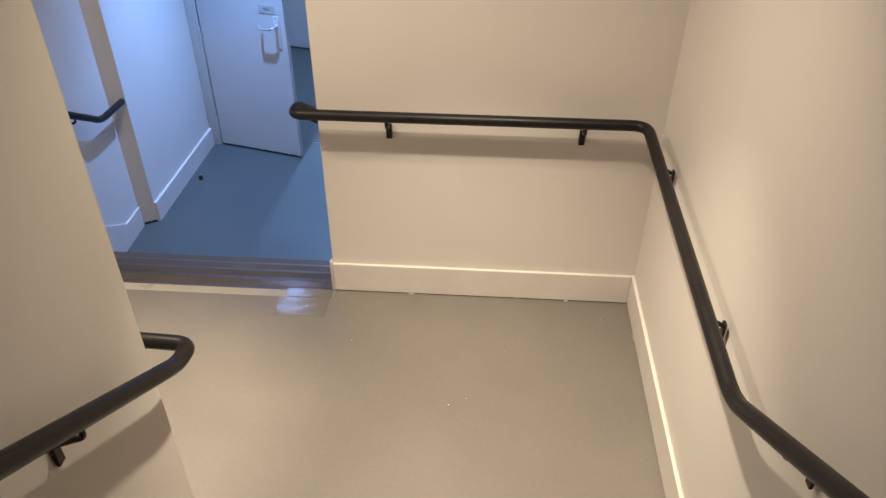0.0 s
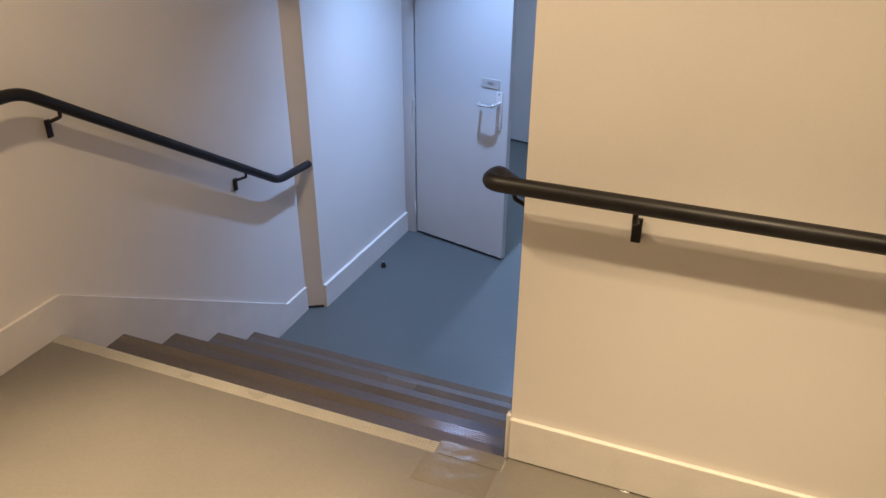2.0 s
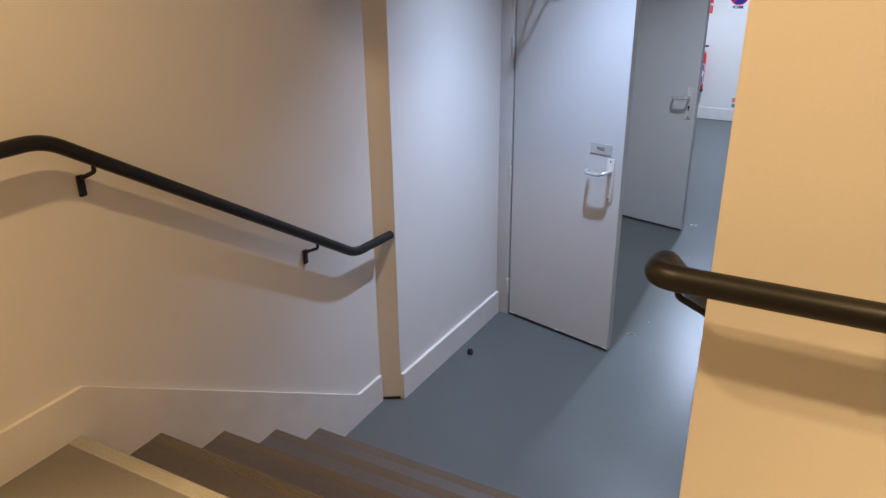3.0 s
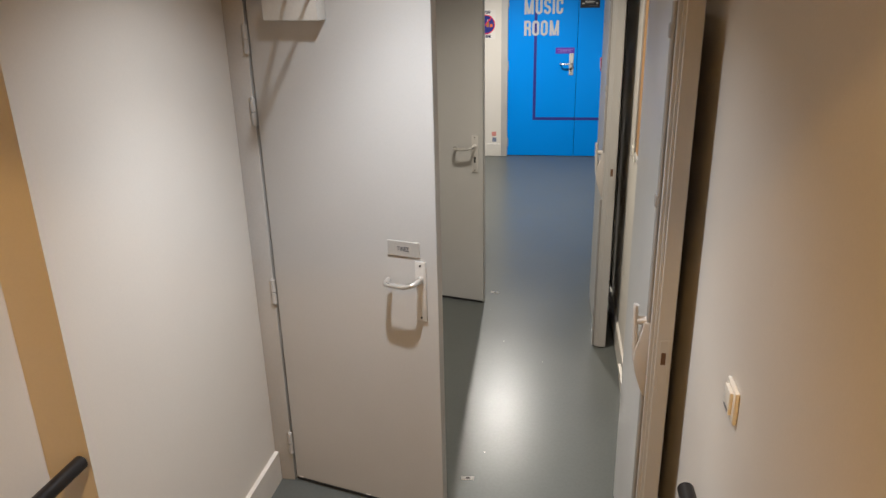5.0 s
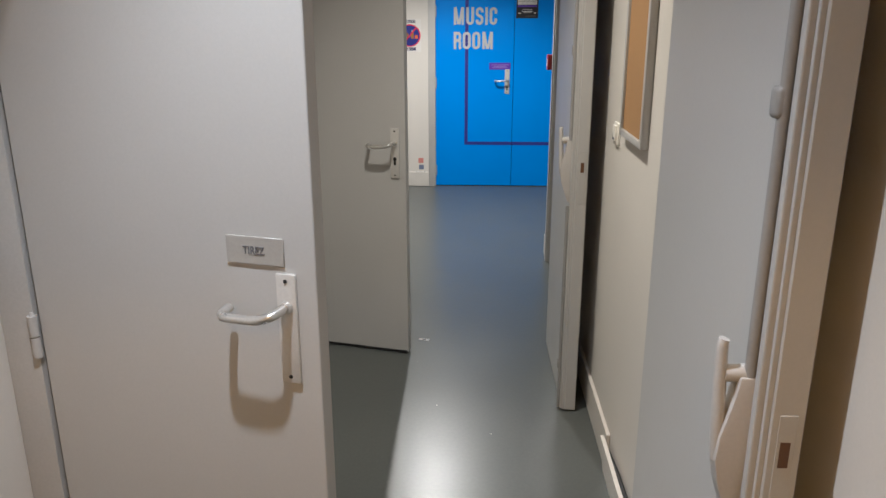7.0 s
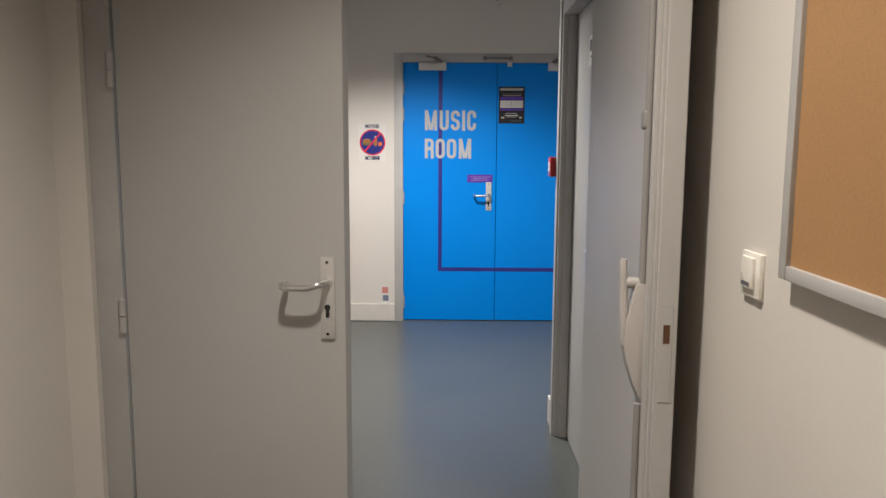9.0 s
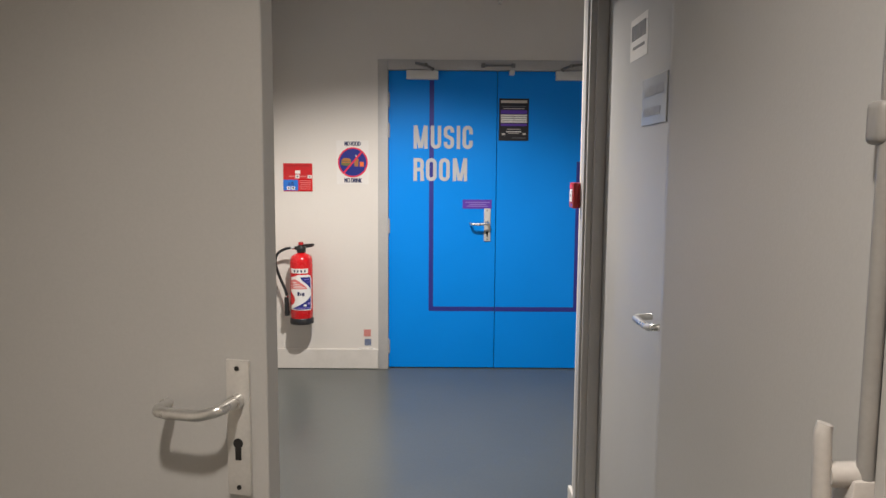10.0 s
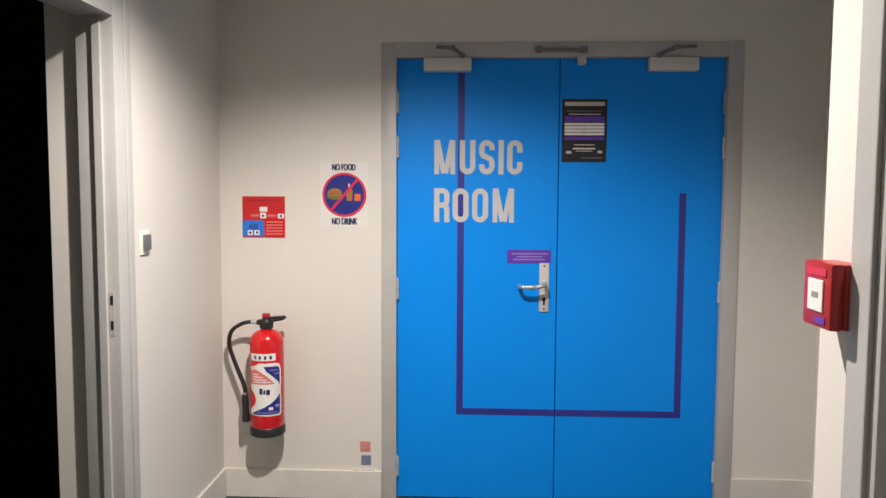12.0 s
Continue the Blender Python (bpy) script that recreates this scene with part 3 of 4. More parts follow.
def hinge_bm(z, x=0.0, y=0.0, h=0.085, r=0.0085):
    bm = bmesh.new()
    for a, b in ((-h / 2, -0.0015), (0.0015, h / 2)):
        add_cyl(bm, Matrix.Translation((x, y, z + (a + b) / 2)), r, r, b - a, 12)
    add_cyl(bm, Matrix.Translation((x, y, z + h / 2 + 0.004)), r * 0.6, r * 0.3, 0.008, 10)
    return bm


def add_closer(ob, x0, x1, z0, z1, arm, y=0.0):
    body = part("closer", box(x0, x1, y - 0.052, y, z0, z1, bevel=0.004), CLOSER, ob, "silver overhead door closer", smooth=True)
    a, b, c = arm
    ab = tube([a, b], 0.010, 8, squash=0.5)
    add_tube(ab, [b, c], 0.008, 8, squash=0.5)
    add_cyl(ab, Matrix.Translation((a[0], a[1], a[2] - 0.006)), 0.013, 0.013, 0.024, 14)
    add_cyl(ab, Matrix.Translation(b), 0.010, 0.010, 0.022, 12)
    part("closer_arm", ab, ARM, body, "folding closer arm", smooth=True)


LH = 1.975   # leaf height of the grey doors


def grey_leaf(name, x, y, angle, width, thick, label):
    ob = thing(name, pose(x, y, 0, 0, 0, angle), label, "door", "grey corridor doors")
    ob["kind"] = "structure"
    part("leaf", box(0.004, width, 0.0, thick, 0.008, LH, bevel=0.002, segments=1), LEAF, ob)
    return ob


def left_leaf(name, x, y, angle, width, inset, plate_z, keyhole, hinges, label):
    ob = grey_leaf(name, x, y, angle, width, 0.042, label)
    x_plate = width - inset
    add_handle(ob, x_plate, plate_z[0], plate_z[1], plate_z[2], keyhole)
    for z in hinges:
        part("hinge", hinge_bm(z, -0.004, -0.011, 0.098, 0.0105), FRAME, ob, smooth=True)
    part("sweep", box(0.01, width - 0.004, -0.004, 0.0, 0.006, 0.016), RUBBER, ob, "dark brush strip under the leaf")
    return ob


def right_leaf(name, x, y, angle, width, crem_z, label):
    """The leaf folded back to the wall, its bolt side to the corridor."""
    ob = grey_leaf(name, x, y, angle, width, 0.044, label)
    # rebated meeting edge
    part("meeting_edge", box(width, width + 0.016, 0.012, 0.056, 0.008, LH, bevel=0.002, segments=1), LEAF, ob, "painted rebated meeting edge")
    part("edge_bead", box(width - 0.010, width + 0.006, -0.006, 0.006, 0.008, LH, bevel=0.003), LEAF, ob)
    part("edge_bead", box(width + 0.004, width + 0.012, 0.004, 0.0125, 0.008, LH, bevel=0.002), LEAF, ob)
    zc = crem_z
    strike = part("strike_plate", box(width + 0.016, width + 0.0175, 0.022, 0.046, zc - 0.165, zc + 0.035, bevel=0.0006, segments=1), LEAF, ob)
    part("strike_hole", box(width + 0.0172, width + 0.0185, 0.027, 0.040, zc - 0.042, zc - 0.004), BRASS, strike, "worn brown latch hole")
    # the fireman's bolt: two rods, a curved case, and a lever
    xr = width - 0.026
    part("bolt_rod", cyl(Matrix.Translation((xr + 0.007, -0.009, 0.44)), 0.0085, 0.0085, 0.87, 12), ROD, ob, "grey bolt rod with its shade put into the colour", smooth=True)
    part("bolt_rod", cyl(Matrix.Translation((xr + 0.007, -0.009, 1.53)), 0.0085, 0.0085, 0.88, 12), ROD, ob, "grey bolt rod with its shade put into the colour", smooth=True)
    for z in (0.20, 1.46, 1.90):
        part("rod_guide", box(xr - 0.014, xr + 0.014, -0.021, 0.0, z - 0.020, z + 0.020, bevel=0.008, segments=3), ROD, ob, smooth=True)
    z0 = zc - 0.165
    case = [(-0.012, z0), (-0.024, z0 + 0.030), (-0.040, z0 + 0.080), (-0.046, z0 + 0.115), (-0.043, z0 + 0.150), (-0.034, z0 + 0.185), (-0.027, z0 + 0.215), (-0.024, z0 + 0.240), (0.0, z0 + 0.240), (0.0, z0)]
    cb = prism(case, "x", xr - 0.017, xr + 0.017)
    bmesh.ops.bevel(cb, geom=cb.edges[:], offset=0.005, segments=2, affect="EDGES", profile=0.6)
    crem = part("bolt_case", cb, CREMONE, ob, "curved grey bolt case", smooth=True)
    lv = tube(rounded([(xr, -0.038, z0 + 0.110), (xr, -0.043, z0 + 0.165), (xr, -0.046, z0 + 0.230), (xr, -0.048, z0 + 0.282), (xr, -0.046, z0 + 0.290)], 0.03, 4), 0.0115, 14, squash=0.85, r_end=0.0085)
    part("bolt_lever", lv, CREMONE, crem, "grey lever with a rounded tip", smooth=True)
    part("pivot", cyl(Matrix.Translation((xr, -0.020, z0 + 0.240)) @ Matrix.Rotation(radians(90), 4, "X"), 0.013, 0.012, 0.044, 16), CREMONE, crem, smooth=True)
    for z in (0.25, 1.0, 1.75):
        part("hinge", hinge_bm(z, -0.004, 0.050), FRAME, ob, smooth=True)
    return ob


def door_frame(name, x0, x1, y, jamb_l, jamb_r, label):
    """A steel frame across the corridor: jambs with a stop, and the head."""
    ob = thing(name, pose(0, 0, 0), label, "door frame", "grey door frames")
    ob["kind"] = "structure"
    for a, b, stop in ((x0, x0 + jamb_l, 1), (x1 - jamb_r, x1, -1)):
        part("jamb", box(a, b, y - 0.046, y + 0.10, 0, HEAD, bevel=0.003), FRAME, ob, smooth=True)
        s = (b, b + 0.012) if stop > 0 else (a - 0.012, a)
        part("stop", box(s[0], s[1], y + 0.05, y + 0.10, 0, HEAD - 0.055, bevel=0.002), FRAME, ob)
    part("head", box(x0 + jamb_l, x1 - jamb_r, y - 0.046, y + 0.10, LH + 0.012, HEAD, bevel=0.003), FRAME, ob, smooth=True)
    return ob


door_frame("door_frame_1", X_JOG2, X_RIGHT, Y_A, 0.076, 0.064, "grey painted steel frame of the first doors")
door_frame("door_frame_2", -1.995, X_RIGHT, Y_B, 0.078, 0.064, "grey painted steel frame of the second doors")

a_left = left_leaf("door_1", -1.872, 5.122, -14.4, 0.688, 0.062, (0.867, 1.095, 1.028), False, (0.19, 0.889, 1.590, 1.84), "light grey painted door leaf standing ajar, with a pull sign")
add_closer(a_left, 0.105, 0.315, LH - 0.070, LH - 0.004, ((0.19, -0.030, LH + 0.012), (0.335, -0.240, LH + 0.014), (0.300, 0.0, LH + 0.034)))
sign = part("pull_sign", box(0.500, 0.624, -0.004, 0.0, 1.108, 1.163, bevel=0.0008, segments=1), SIGNGREY, a_left, "small grey sign reading TIREZ", smooth=True)
part("lettering", text_bm("TIREZ", 0.537, 0.584, 1.128, 1.144, -0.004, bold=0.012), GREYINK, sign)
for x in (0.025, 0.35, 0.585, 0.668):
    part("worn_chip", box(x - 0.010, x + 0.012, -0.0012, 0.0, 0.009, 0.021), WHITE, a_left, "chipped pale paint")
right_leaf("door_2", -0.528, 5.175, -89.8, 0.640, 1.025, "light grey door leaf folded back against the wall")
left_leaf("door_3", -1.913, 7.152, -13.7, 0.701, 0.049, (0.876, 1.105, 1.037), True, (0.19, 0.902, 1.62, 1.84), "light grey painted door leaf standing ajar, with a keyhole")
right_leaf("door_4", -0.546, 7.150, -89.6, 0.690, 1.055, "light grey door leaf folded back, with a fire bolt")

# bolt keeps let into the floor
for x, y, a in ((-1.138, 5.208, 4), (-1.168, 7.160, -8)):
    keep = thing("floor_keep", pose(x, y, 0.0, 0, 0, a), "small bright metal bolt keep let into the floor", "floor plate", "floor keeps")
    kp = part("plate", box(-0.028, 0.028, -0.012, 0.012, 0.0, 0.0022, bevel=0.0008, segments=1), CHROME, keep)
    part("hole", box(-0.008, 0.010, -0.005, 0.005, 0.0021, 0.0028), DARK, kp)
# door stop by the skirting
stop_ob = thing("door_stop", pose(-1.872, 4.592, 0.0), "small black rubber door stop on the floor", "door stop")
part("rubber", lathe([(0.016, 0.0), (0.017, 0.010), (0.014, 0.024), (0.009, 0.032), (0.003, 0.034)], 18), RUBBER, stop_ob, smooth=True)
part("washer", lathe([(0.005, 0.0335), (0.005, 0.036), (0.002, 0.0365)], 12), CHROME, stop_ob, smooth=True)


# ---- wall fittings of the corridor ----
def light_switch(y, z):
    ob = thing("light_switch", pose(X_RIGHT, y, z), "cream white plastic light switch on the wall", "light switch", "light switches")
    part("plate", box(-0.010, 0.0, -0.040, 0.040, -0.042, 0.036, bevel=0.004), SWITCH, ob, smooth=True)
    part("rocker", box(-0.017, -0.009, -0.024, 0.024, -0.026, 0.028, bevel=0.003), SWITCH, ob, "cream rocker", smooth=True)
    part("label_slot", box(-0.0176, -0.0168, -0.017, 0.017, -0.022, -0.015), GREYINK, ob)
    return ob


light_switch(4.045, 1.170)
light_switch(6.248, 1.191)
cork = thing("cork_board", pose(X_RIGHT, 5.936, 1.206), "narrow cork notice board in a grey metal frame", "notice board")
part("cork", box(-0.016, -0.002, -0.140, 0.150, 0.02, 1.03), CORK, cork, "brown cork sheet")
for b in ((-0.024, 0.0, -0.163, -0.139, 0.0, 1.05), (-0.024, 0.0, 0.149, 0.173, 0.0, 1.05), (-0.024, 0.0, -0.139, 0.149, 0.0, 0.022), (-0.024, 0.0, -0.139, 0.149, 1.028, 1.05)):
    part("frame_rail", box(*b, bevel=0.003), FRAME, cork, "grey metal edge", smooth=True)

# ---- side door on the right ----
door_c = thing("door_5", pose(0, 0, 0), "closed grey door with notices, in a dark grey frame", "door")
door_c["kind"] = "structure"
XC = X_RIGHT + 0.052
part("leaf", box(XC, XC + 0.04, 7.555, 8.500, 0.008, 2.01, bevel=0.002, segments=1), LEAF, door_c)
for y0, y1 in ((8.503, 8.578), (7.452, 7.552)):
    part("jamb", box(X_RIGHT - 0.012, X_RIGHT + 0.12, y0, y1, 0, 2.085, bevel=0.004), FRAME, door_c, smooth=True)
part("jamb_bead", box(X_RIGHT + 0.010, XC - 0.002, 8.488, 8.504, 0, 2.012, bevel=0.003), FRAME, door_c)
part("jamb_bead", box(X_RIGHT - 0.020, X_RIGHT - 0.011, 8.520, 8.575, 0, 2.083, bevel=0.003), FRAME, door_c)
part("head", box(X_RIGHT - 0.012, X_RIGHT + 0.12, 7.552, 8.503, 2.014, 2.085, bevel=0.004), FRAME, door_c, smooth=True)
cp = part("handle_plate", box(XC - 0.008, XC, 7.595, 7.637, 0.87, 1.10, bevel=0.003), PLATE, door_c, smooth=True)
part("lever", tube(rounded([(XC, 7.616, 1.030), (XC - 0.060, 7.616, 1.030), (XC - 0.062, 7.66, 1.02), (XC - 0.060, 7.80, 1.018), (XC - 0.012, 7.803, 1.02)], 0.02, 5), 0.0095, 12), ALU, door_c, "satin aluminium lever", smooth=True)
part("keyhole", box(XC - 0.0095, XC - 0.0075, 7.609, 7.623, 0.935, 0.965), DARK, cp)
stk = part("sticker", box(XC - 0.0012, XC, 7.985, 8.180, 1.747, 1.872), WHITE, door_c, "pale sticker with a dark word shape")
for k, (y0, y1) in enumerate(((8.165, 8.190), (8.132, 8.160), (8.105, 8.127), (8.078, 8.100), (8.055, 8.073), (8.030, 8.050))):
    part("bar", box(XC - 0.0020, XC - 0.0011, y0 - 0.025, y1 - 0.025, 1.807, 1.852), GREYINK, stk)
part("bar", box(XC - 0.0020, XC - 0.0011, 8.015, 8.145, 1.779, 1.788), GREYINK, stk)
sg = part("notice", box(XC - 0.004, XC, 7.770, 8.010, 1.542, 1.674, bevel=0.001, segments=1), GLASSPLATE, door_c, "glossy acrylic notice")
for z0, z1, y0 in ((1.622, 1.648, 7.795), (1.567, 1.589, 7.825)):
    part("bar", box(XC - 0.0050, XC - 0.0039, y0, 7.985, z0, z1), MIDGREY, sg)

# fire alarm call point on the wall end
cpt = thing("fire_call_point", pose(X_RIGHT, 8.614, 1.320), "red manual fire call point with a white pane", "fire alarm")
part("back_box", box(-0.028, 0.0, -0.0425, 0.0425, -0.0465, 0.0465, bevel=0.004), DARKRED, cpt, smooth=True)
part("case", box(-0.047, -0.027, -0.0435, 0.0435, -0.0475, 0.0475, bevel=0.006), DARKRED, cpt, smooth=True)
part("pane", box(-0.0490, -0.0465, -0.024, 0.024, -0.024, 0.022, bevel=0.001, segments=1), WHITE, cpt, "white pane")
part("pane_mark", box(-0.0496, -0.0488, -0.010, 0.010, -0.004, 0.004), MIDGREY, cpt)
part("strip", box(-0.0482, -0.0465, -0.030, 0.030, 0.028, 0.038), RING, cpt)
part("strip", box(-0.0482, -0.0465, -0.030, 0.000, -0.040, -0.031), PURPLE, cpt)
part("key_slot", cyl(Matrix.Translation((0.0, -0.004, -0.0472)), 0.006, 0.006, 0.003, 12), DARK, cpt)

# ---- dark doorway ----
fr = thing("door_frame_3", pose(0, 0, 0), "grey steel frame of an open doorway to a dark room", "door frame", "grey door frames")
fr["kind"] = "structure"
XF = X_END + 0.012
for y0, y1, s in ((DY1 - 0.036, DY1 + 0.068, -1), (DY0 - 0.052, DY0 + 0.036, 1)):
    part("jamb", box(X_END - 0.115, XF, y0, y1, 0, DTOP + 0.055, bevel=0.003), FRAME, fr, smooth=True)
    o0, o1 = (y1 - 0.040, y1 - 0.002) if s < 0 else (y0 + 0.002, y0 + 0.040)
    part("face_bead", box(XF - 0.001, XF + 0.008, o0, o1, 0, DTOP + 0.054, bevel=0.003), FRAME, fr, smooth=True)
    p0, p1 = (y0 - 0.014, y0) if s < 0 else (y1, y1 + 0.014)
    part("stop", box(X_END - 0.055, X_END - 0.028, p0, p1, 0, DTOP - 0.06, bevel=0.002), FRAME, fr)
part("head", box(X_END - 0.115, XF, DY0 + 0.036, DY1 - 0.036, DTOP - 0.05, DTOP + 0.055, bevel=0.003), FRAME, fr, smooth=True)
part("strike", box(X_END - 0.024, X_END - 0.008, DY1 - 0.0375, DY1 - 0.0355, 0.98, 1.13), PLATE, fr)
for z in (1.00, 1.085):
    part("strike_hole", box(X_END - 0.021, X_END - 0.011, DY1 - 0.0385, DY1 - 0.037, z, z + 0.03), DARK, fr)

# blue notice on the wall before the doorway
bn = thing("blue_notice", pose(X_END, 8.805, 1.442), "bright blue wall sign with dark purple lines", "sign")
part("panel", box(0.0, 0.004, -0.115, 0.085, 0.0, 0.60, bevel=0.001, segments=1), BLUE, bn)
for b, mm in (((-0.088, -0.079, 0.0, 0.40), NAVY), ((-0.092, -0.083, 0.46, 0.53), NAVY), ((-0.065, 0.055, 0.345, 0.351), NAVY), ((-0.085, 0.068, 0.405, 0.432), SIGNBLUE), ((-0.062, -0.022, 0.262, 0.298), SIGNBLUE), ((0.000, 0.055, 0.270, 0.298), SIGNBLUE)):
    part("print", box(0.0038, 0.0052, b[0], b[1], b[2], b[3]), mm, bn)

# thermostat
th = thing("thermostat", pose(X_END, 10.172, 1.283), "small white wall sensor with a grey front", "thermostat")
part("base", box(0.0, 0.006, -0.036, 0.036, -0.046, 0.040, bevel=0.002), SWITCH, th, smooth=True)
part("front", box(0.005, 0.018, -0.022, 0.024, -0.030, 0.026, bevel=0.003), GREYINK, th, "dark grey front", smooth=True)

# ---- the blue doors ----
YL = 11.015
bf = thing("door_frame_4", pose(0, 0, 0), "grey painted frame of the blue double doors", "door frame", "grey door frames")
bf["kind"] = "structure"
for x0, x1 in ((BX0, BX0 + 0.070), (BX1 - 0.070, BX1)):
    part("jamb", box(x0, x1, Y_BACK - 0.006, Y_BACK + 0.12, 0, BTOP, bevel=0.003), FRAME, bf, smooth=True)
part("head", box(BX0 + 0.070, BX1 - 0.070, Y_BACK - 0.006, Y_BACK + 0.12, BTOP - 0.068, BTOP, bevel=0.003), FRAME, bf, smooth=True)
part("coordinator", box(-0.690, -0.462, Y_BACK - 0.026, Y_BACK - 0.006, 2.106, 2.119, bevel=0.002), ARM, bf, "dull steel closing coordinator bar")
for x in (-0.688, -0.484):
    part("coordinator_block", box(x, x + 0.026, Y_BACK - 0.034, Y_BACK - 0.006, 2.098, 2.127, bevel=0.003), ARM, bf)
part("catch", box(-0.496, -0.462, Y_BACK - 0.028, YL, 2.052, 2.082, bevel=0.002), CLOSER, bf)
B0, BM, B1 = BX0 + 0.0715, -0.5725, BX1 - 0.0715
dl = thing("door_6", pose(0, 0, 0), "bright blue door leaf lettered MUSIC ROOM in white", "door", "blue doors")
dr = thing("door_7", pose(0, 0, 0), "bright blue door leaf with a black poster", "door", "blue doors")
for ob, x0, x1, xh in ((dl, B0, BM - 0.002, B0), (dr, BM + 0.002, B1, B1)):
    ob["kind"] = "structure"
    part("leaf", box(x0, x1, YL, YL + 0.042, 0.006, 2.082, bevel=0.0015, segments=1), BLUE, ob)
    for z in (1.881, 1.676, 1.013, 0.159):
        part("hinge", hinge_bm(z, xh, YL - 0.010, 0.095, 0.009), FRAME, ob, "grey hinge", smooth=True)
SW = 0.031
part("stripe", box(-1.039, -1.039 + SW, YL - 0.0011, YL, 0.414, 2.018), NAVY, dl, "dark purple line")
part("stripe", box(-1.039 + SW, BM - 0.002, YL - 0.0011, YL, 0.414, 0.414 + SW), NAVY, dl, "dark purple line")
part("stripe", box(BM + 0.002, -0.016, YL - 0.0011, YL, 0.414, 0.414 + SW), NAVY, dr, "dark purple line")
part("stripe", box(-0.016, -0.016 + SW, YL - 0.0011, YL, 0.414, 1.470), NAVY, dr, "dark purple line")


def ribbon(bm, line, w, y, depth, closed=False):
    """A flat band of even width along a line of the x-z plane, proud towards -y."""
    pts = [Vector(p) for p in line]
    n = len(pts)
    rows = []
    for i, p in enumerate(pts):
        a = pts[(i - 1) % n] if closed or i else p
        b = pts[(i + 1) % n] if closed or i < n - 1 else p
        d0, d1 = (p - a), (b - p)
        d0 = d0.normalized() if d0.length > 1e-9 else d1.normalized()
        d1 = d1.normalized() if d1.length > 1e-9 else d0
        m = Vector((-(d0.y + d1.y), d0.x + d1.x)).normalized()
        m = m * (w / 2 / max(0.35, m.dot(Vector((-d1.y, d1.x)))))
        rows.append([bm.verts.new((q.x, yy, q.y)) for q, yy in ((p + m, y - depth), (p - m, y - depth), (p - m, y), (p + m, y))])
    for i in range(n if closed else n - 1):
        r, t = rows[i], rows[(i + 1) % n]
        for k in range(4):
            bm.faces.new((r[k], r[(k + 1) % 4], t[(k + 1) % 4], t[k]))
    if not closed:
        bm.faces.new(rows[0])
        bm.faces.new(list(reversed(rows[-1])))
    bmesh.ops.recalc_face_normals(bm, faces=bm.faces)
    return bm


def turn(cx, cz, r, a0, a1, steps=8, rz=None):
    return [(cx + r * math.cos(radians(a0 + (a1 - a0) * k / steps)), cz + (rz or r) * math.sin(radians(a0 + (a1 - a0) * k / steps))) for k in range(steps + 1)]


def condensed_letter(c, x0, x1, z0, z1, y, w=0.0248, depth=0.001):
    """A tall narrow capital with even strokes and round shoulders."""
    bm = bmesh.new()
    h = w / 2
    l, r, b, t = x0 + h, x1 - h, z0 + h, z1 - h
    q = (r - l) / 2
    cx, mid = (l + r) / 2, (z0 + z1) / 2
    if c == "I":
        ribbon(bm, [((x0 + x1) / 2, z0), ((x0 + x1) / 2, z1)], x1 - x0, y, depth)
    elif c == "M":
        for x in (l, r):
            ribbon(bm, [(x, z0), (x, z1)], w * 0.92, y, depth)
        for x, s in ((x0 + w * 0.62, 1), (x1 - w * 0.62, -1)):
            ribbon(bm, [(x, z1), (cx - s * w * 0.16, z0 + 0.004)], w * 0.94, y, depth * 0.8 + s * 0.0001)
    elif c == "U":
        ribbon(bm, [(l, z1), (l, b + q)] + turn(cx, b + q, q, 180, 360, 12)[1:] + [(r, z1)], w, y, depth)
    elif c == "O":
        ribbon(bm, turn(cx, b + q, q, 180, 360, 12) + turn(cx, t - q, q, 0, 180, 12), w, y, depth, True)
    elif c == "C":
        ribbon(bm, [(r, mid + 0.022), (r, t - q)] + turn(cx, t - q, q, 0, 180, 12)[1:] + turn(cx, b + q, q, 180, 360, 12) + [(r, mid - 0.022)], w, y, depth)
    elif c == "S":
        k = (z1 - z0) * 0.13
        ribbon(bm, [(r, mid + k + 0.012), (r, t - q)] + turn(cx, t - q, q, 0, 180, 12)[1:] + [(l, mid + k), (l + q * 0.25, mid + k * 0.45), (r - q * 0.25, mid - k * 0.45), (r, mid - k)]
               + turn(cx, b + q, q, 0, -180, 12) + [(l, mid - k - 0.012)], w, y, depth)
    elif c == "R":
        ribbon(bm, [(l, z0), (l, z1)], w, y, depth)
        k = q * 0.9
        ribbon(bm, [(l, t), (r - k, t)] + turn(r - k, t - k, k, 90, 0, 6)[1:] + turn(r - k, mid + k, k, 0, -90, 6) + [(l, mid)], w, y, depth * 0.9)
        ribbon(bm, [(r - k, mid)] + turn(r - k, mid - k, k, 90, 0, 6)[1:] + [(r, z0 + 0.012), (r + 0.003, z0)], w, y, depth * 0.8)
    return bm


for z0, z1, word in ((1.553, 1.711, (("M", -1.149, -1.050), ("U", -1.030, -0.957), ("S", -0.940, -0.868), ("I", -0.850, -0.826), ("C", -0.810, -0.739))),
                     (1.330, 1.488, (("R", -1.148, -1.076), ("O", -1.062, -0.987), ("O", -0.971, -0.896), ("M", -0.876, -0.775)))):
    for c, x0, x1 in word:
        part("letter", condensed_letter(c, x0, x1, z0, z1, YL - 0.0012), LETTER, dl, "pale condensed letter")
add_handle(dl, -0.6315, 0.913, 1.142, 1.045, True, y=YL, width=0.045)
ps = part("notice", box(-0.805, -0.602, YL - 0.002, YL, 1.140, 1.203), PURPLE, dl, "purple notice with pale lines")
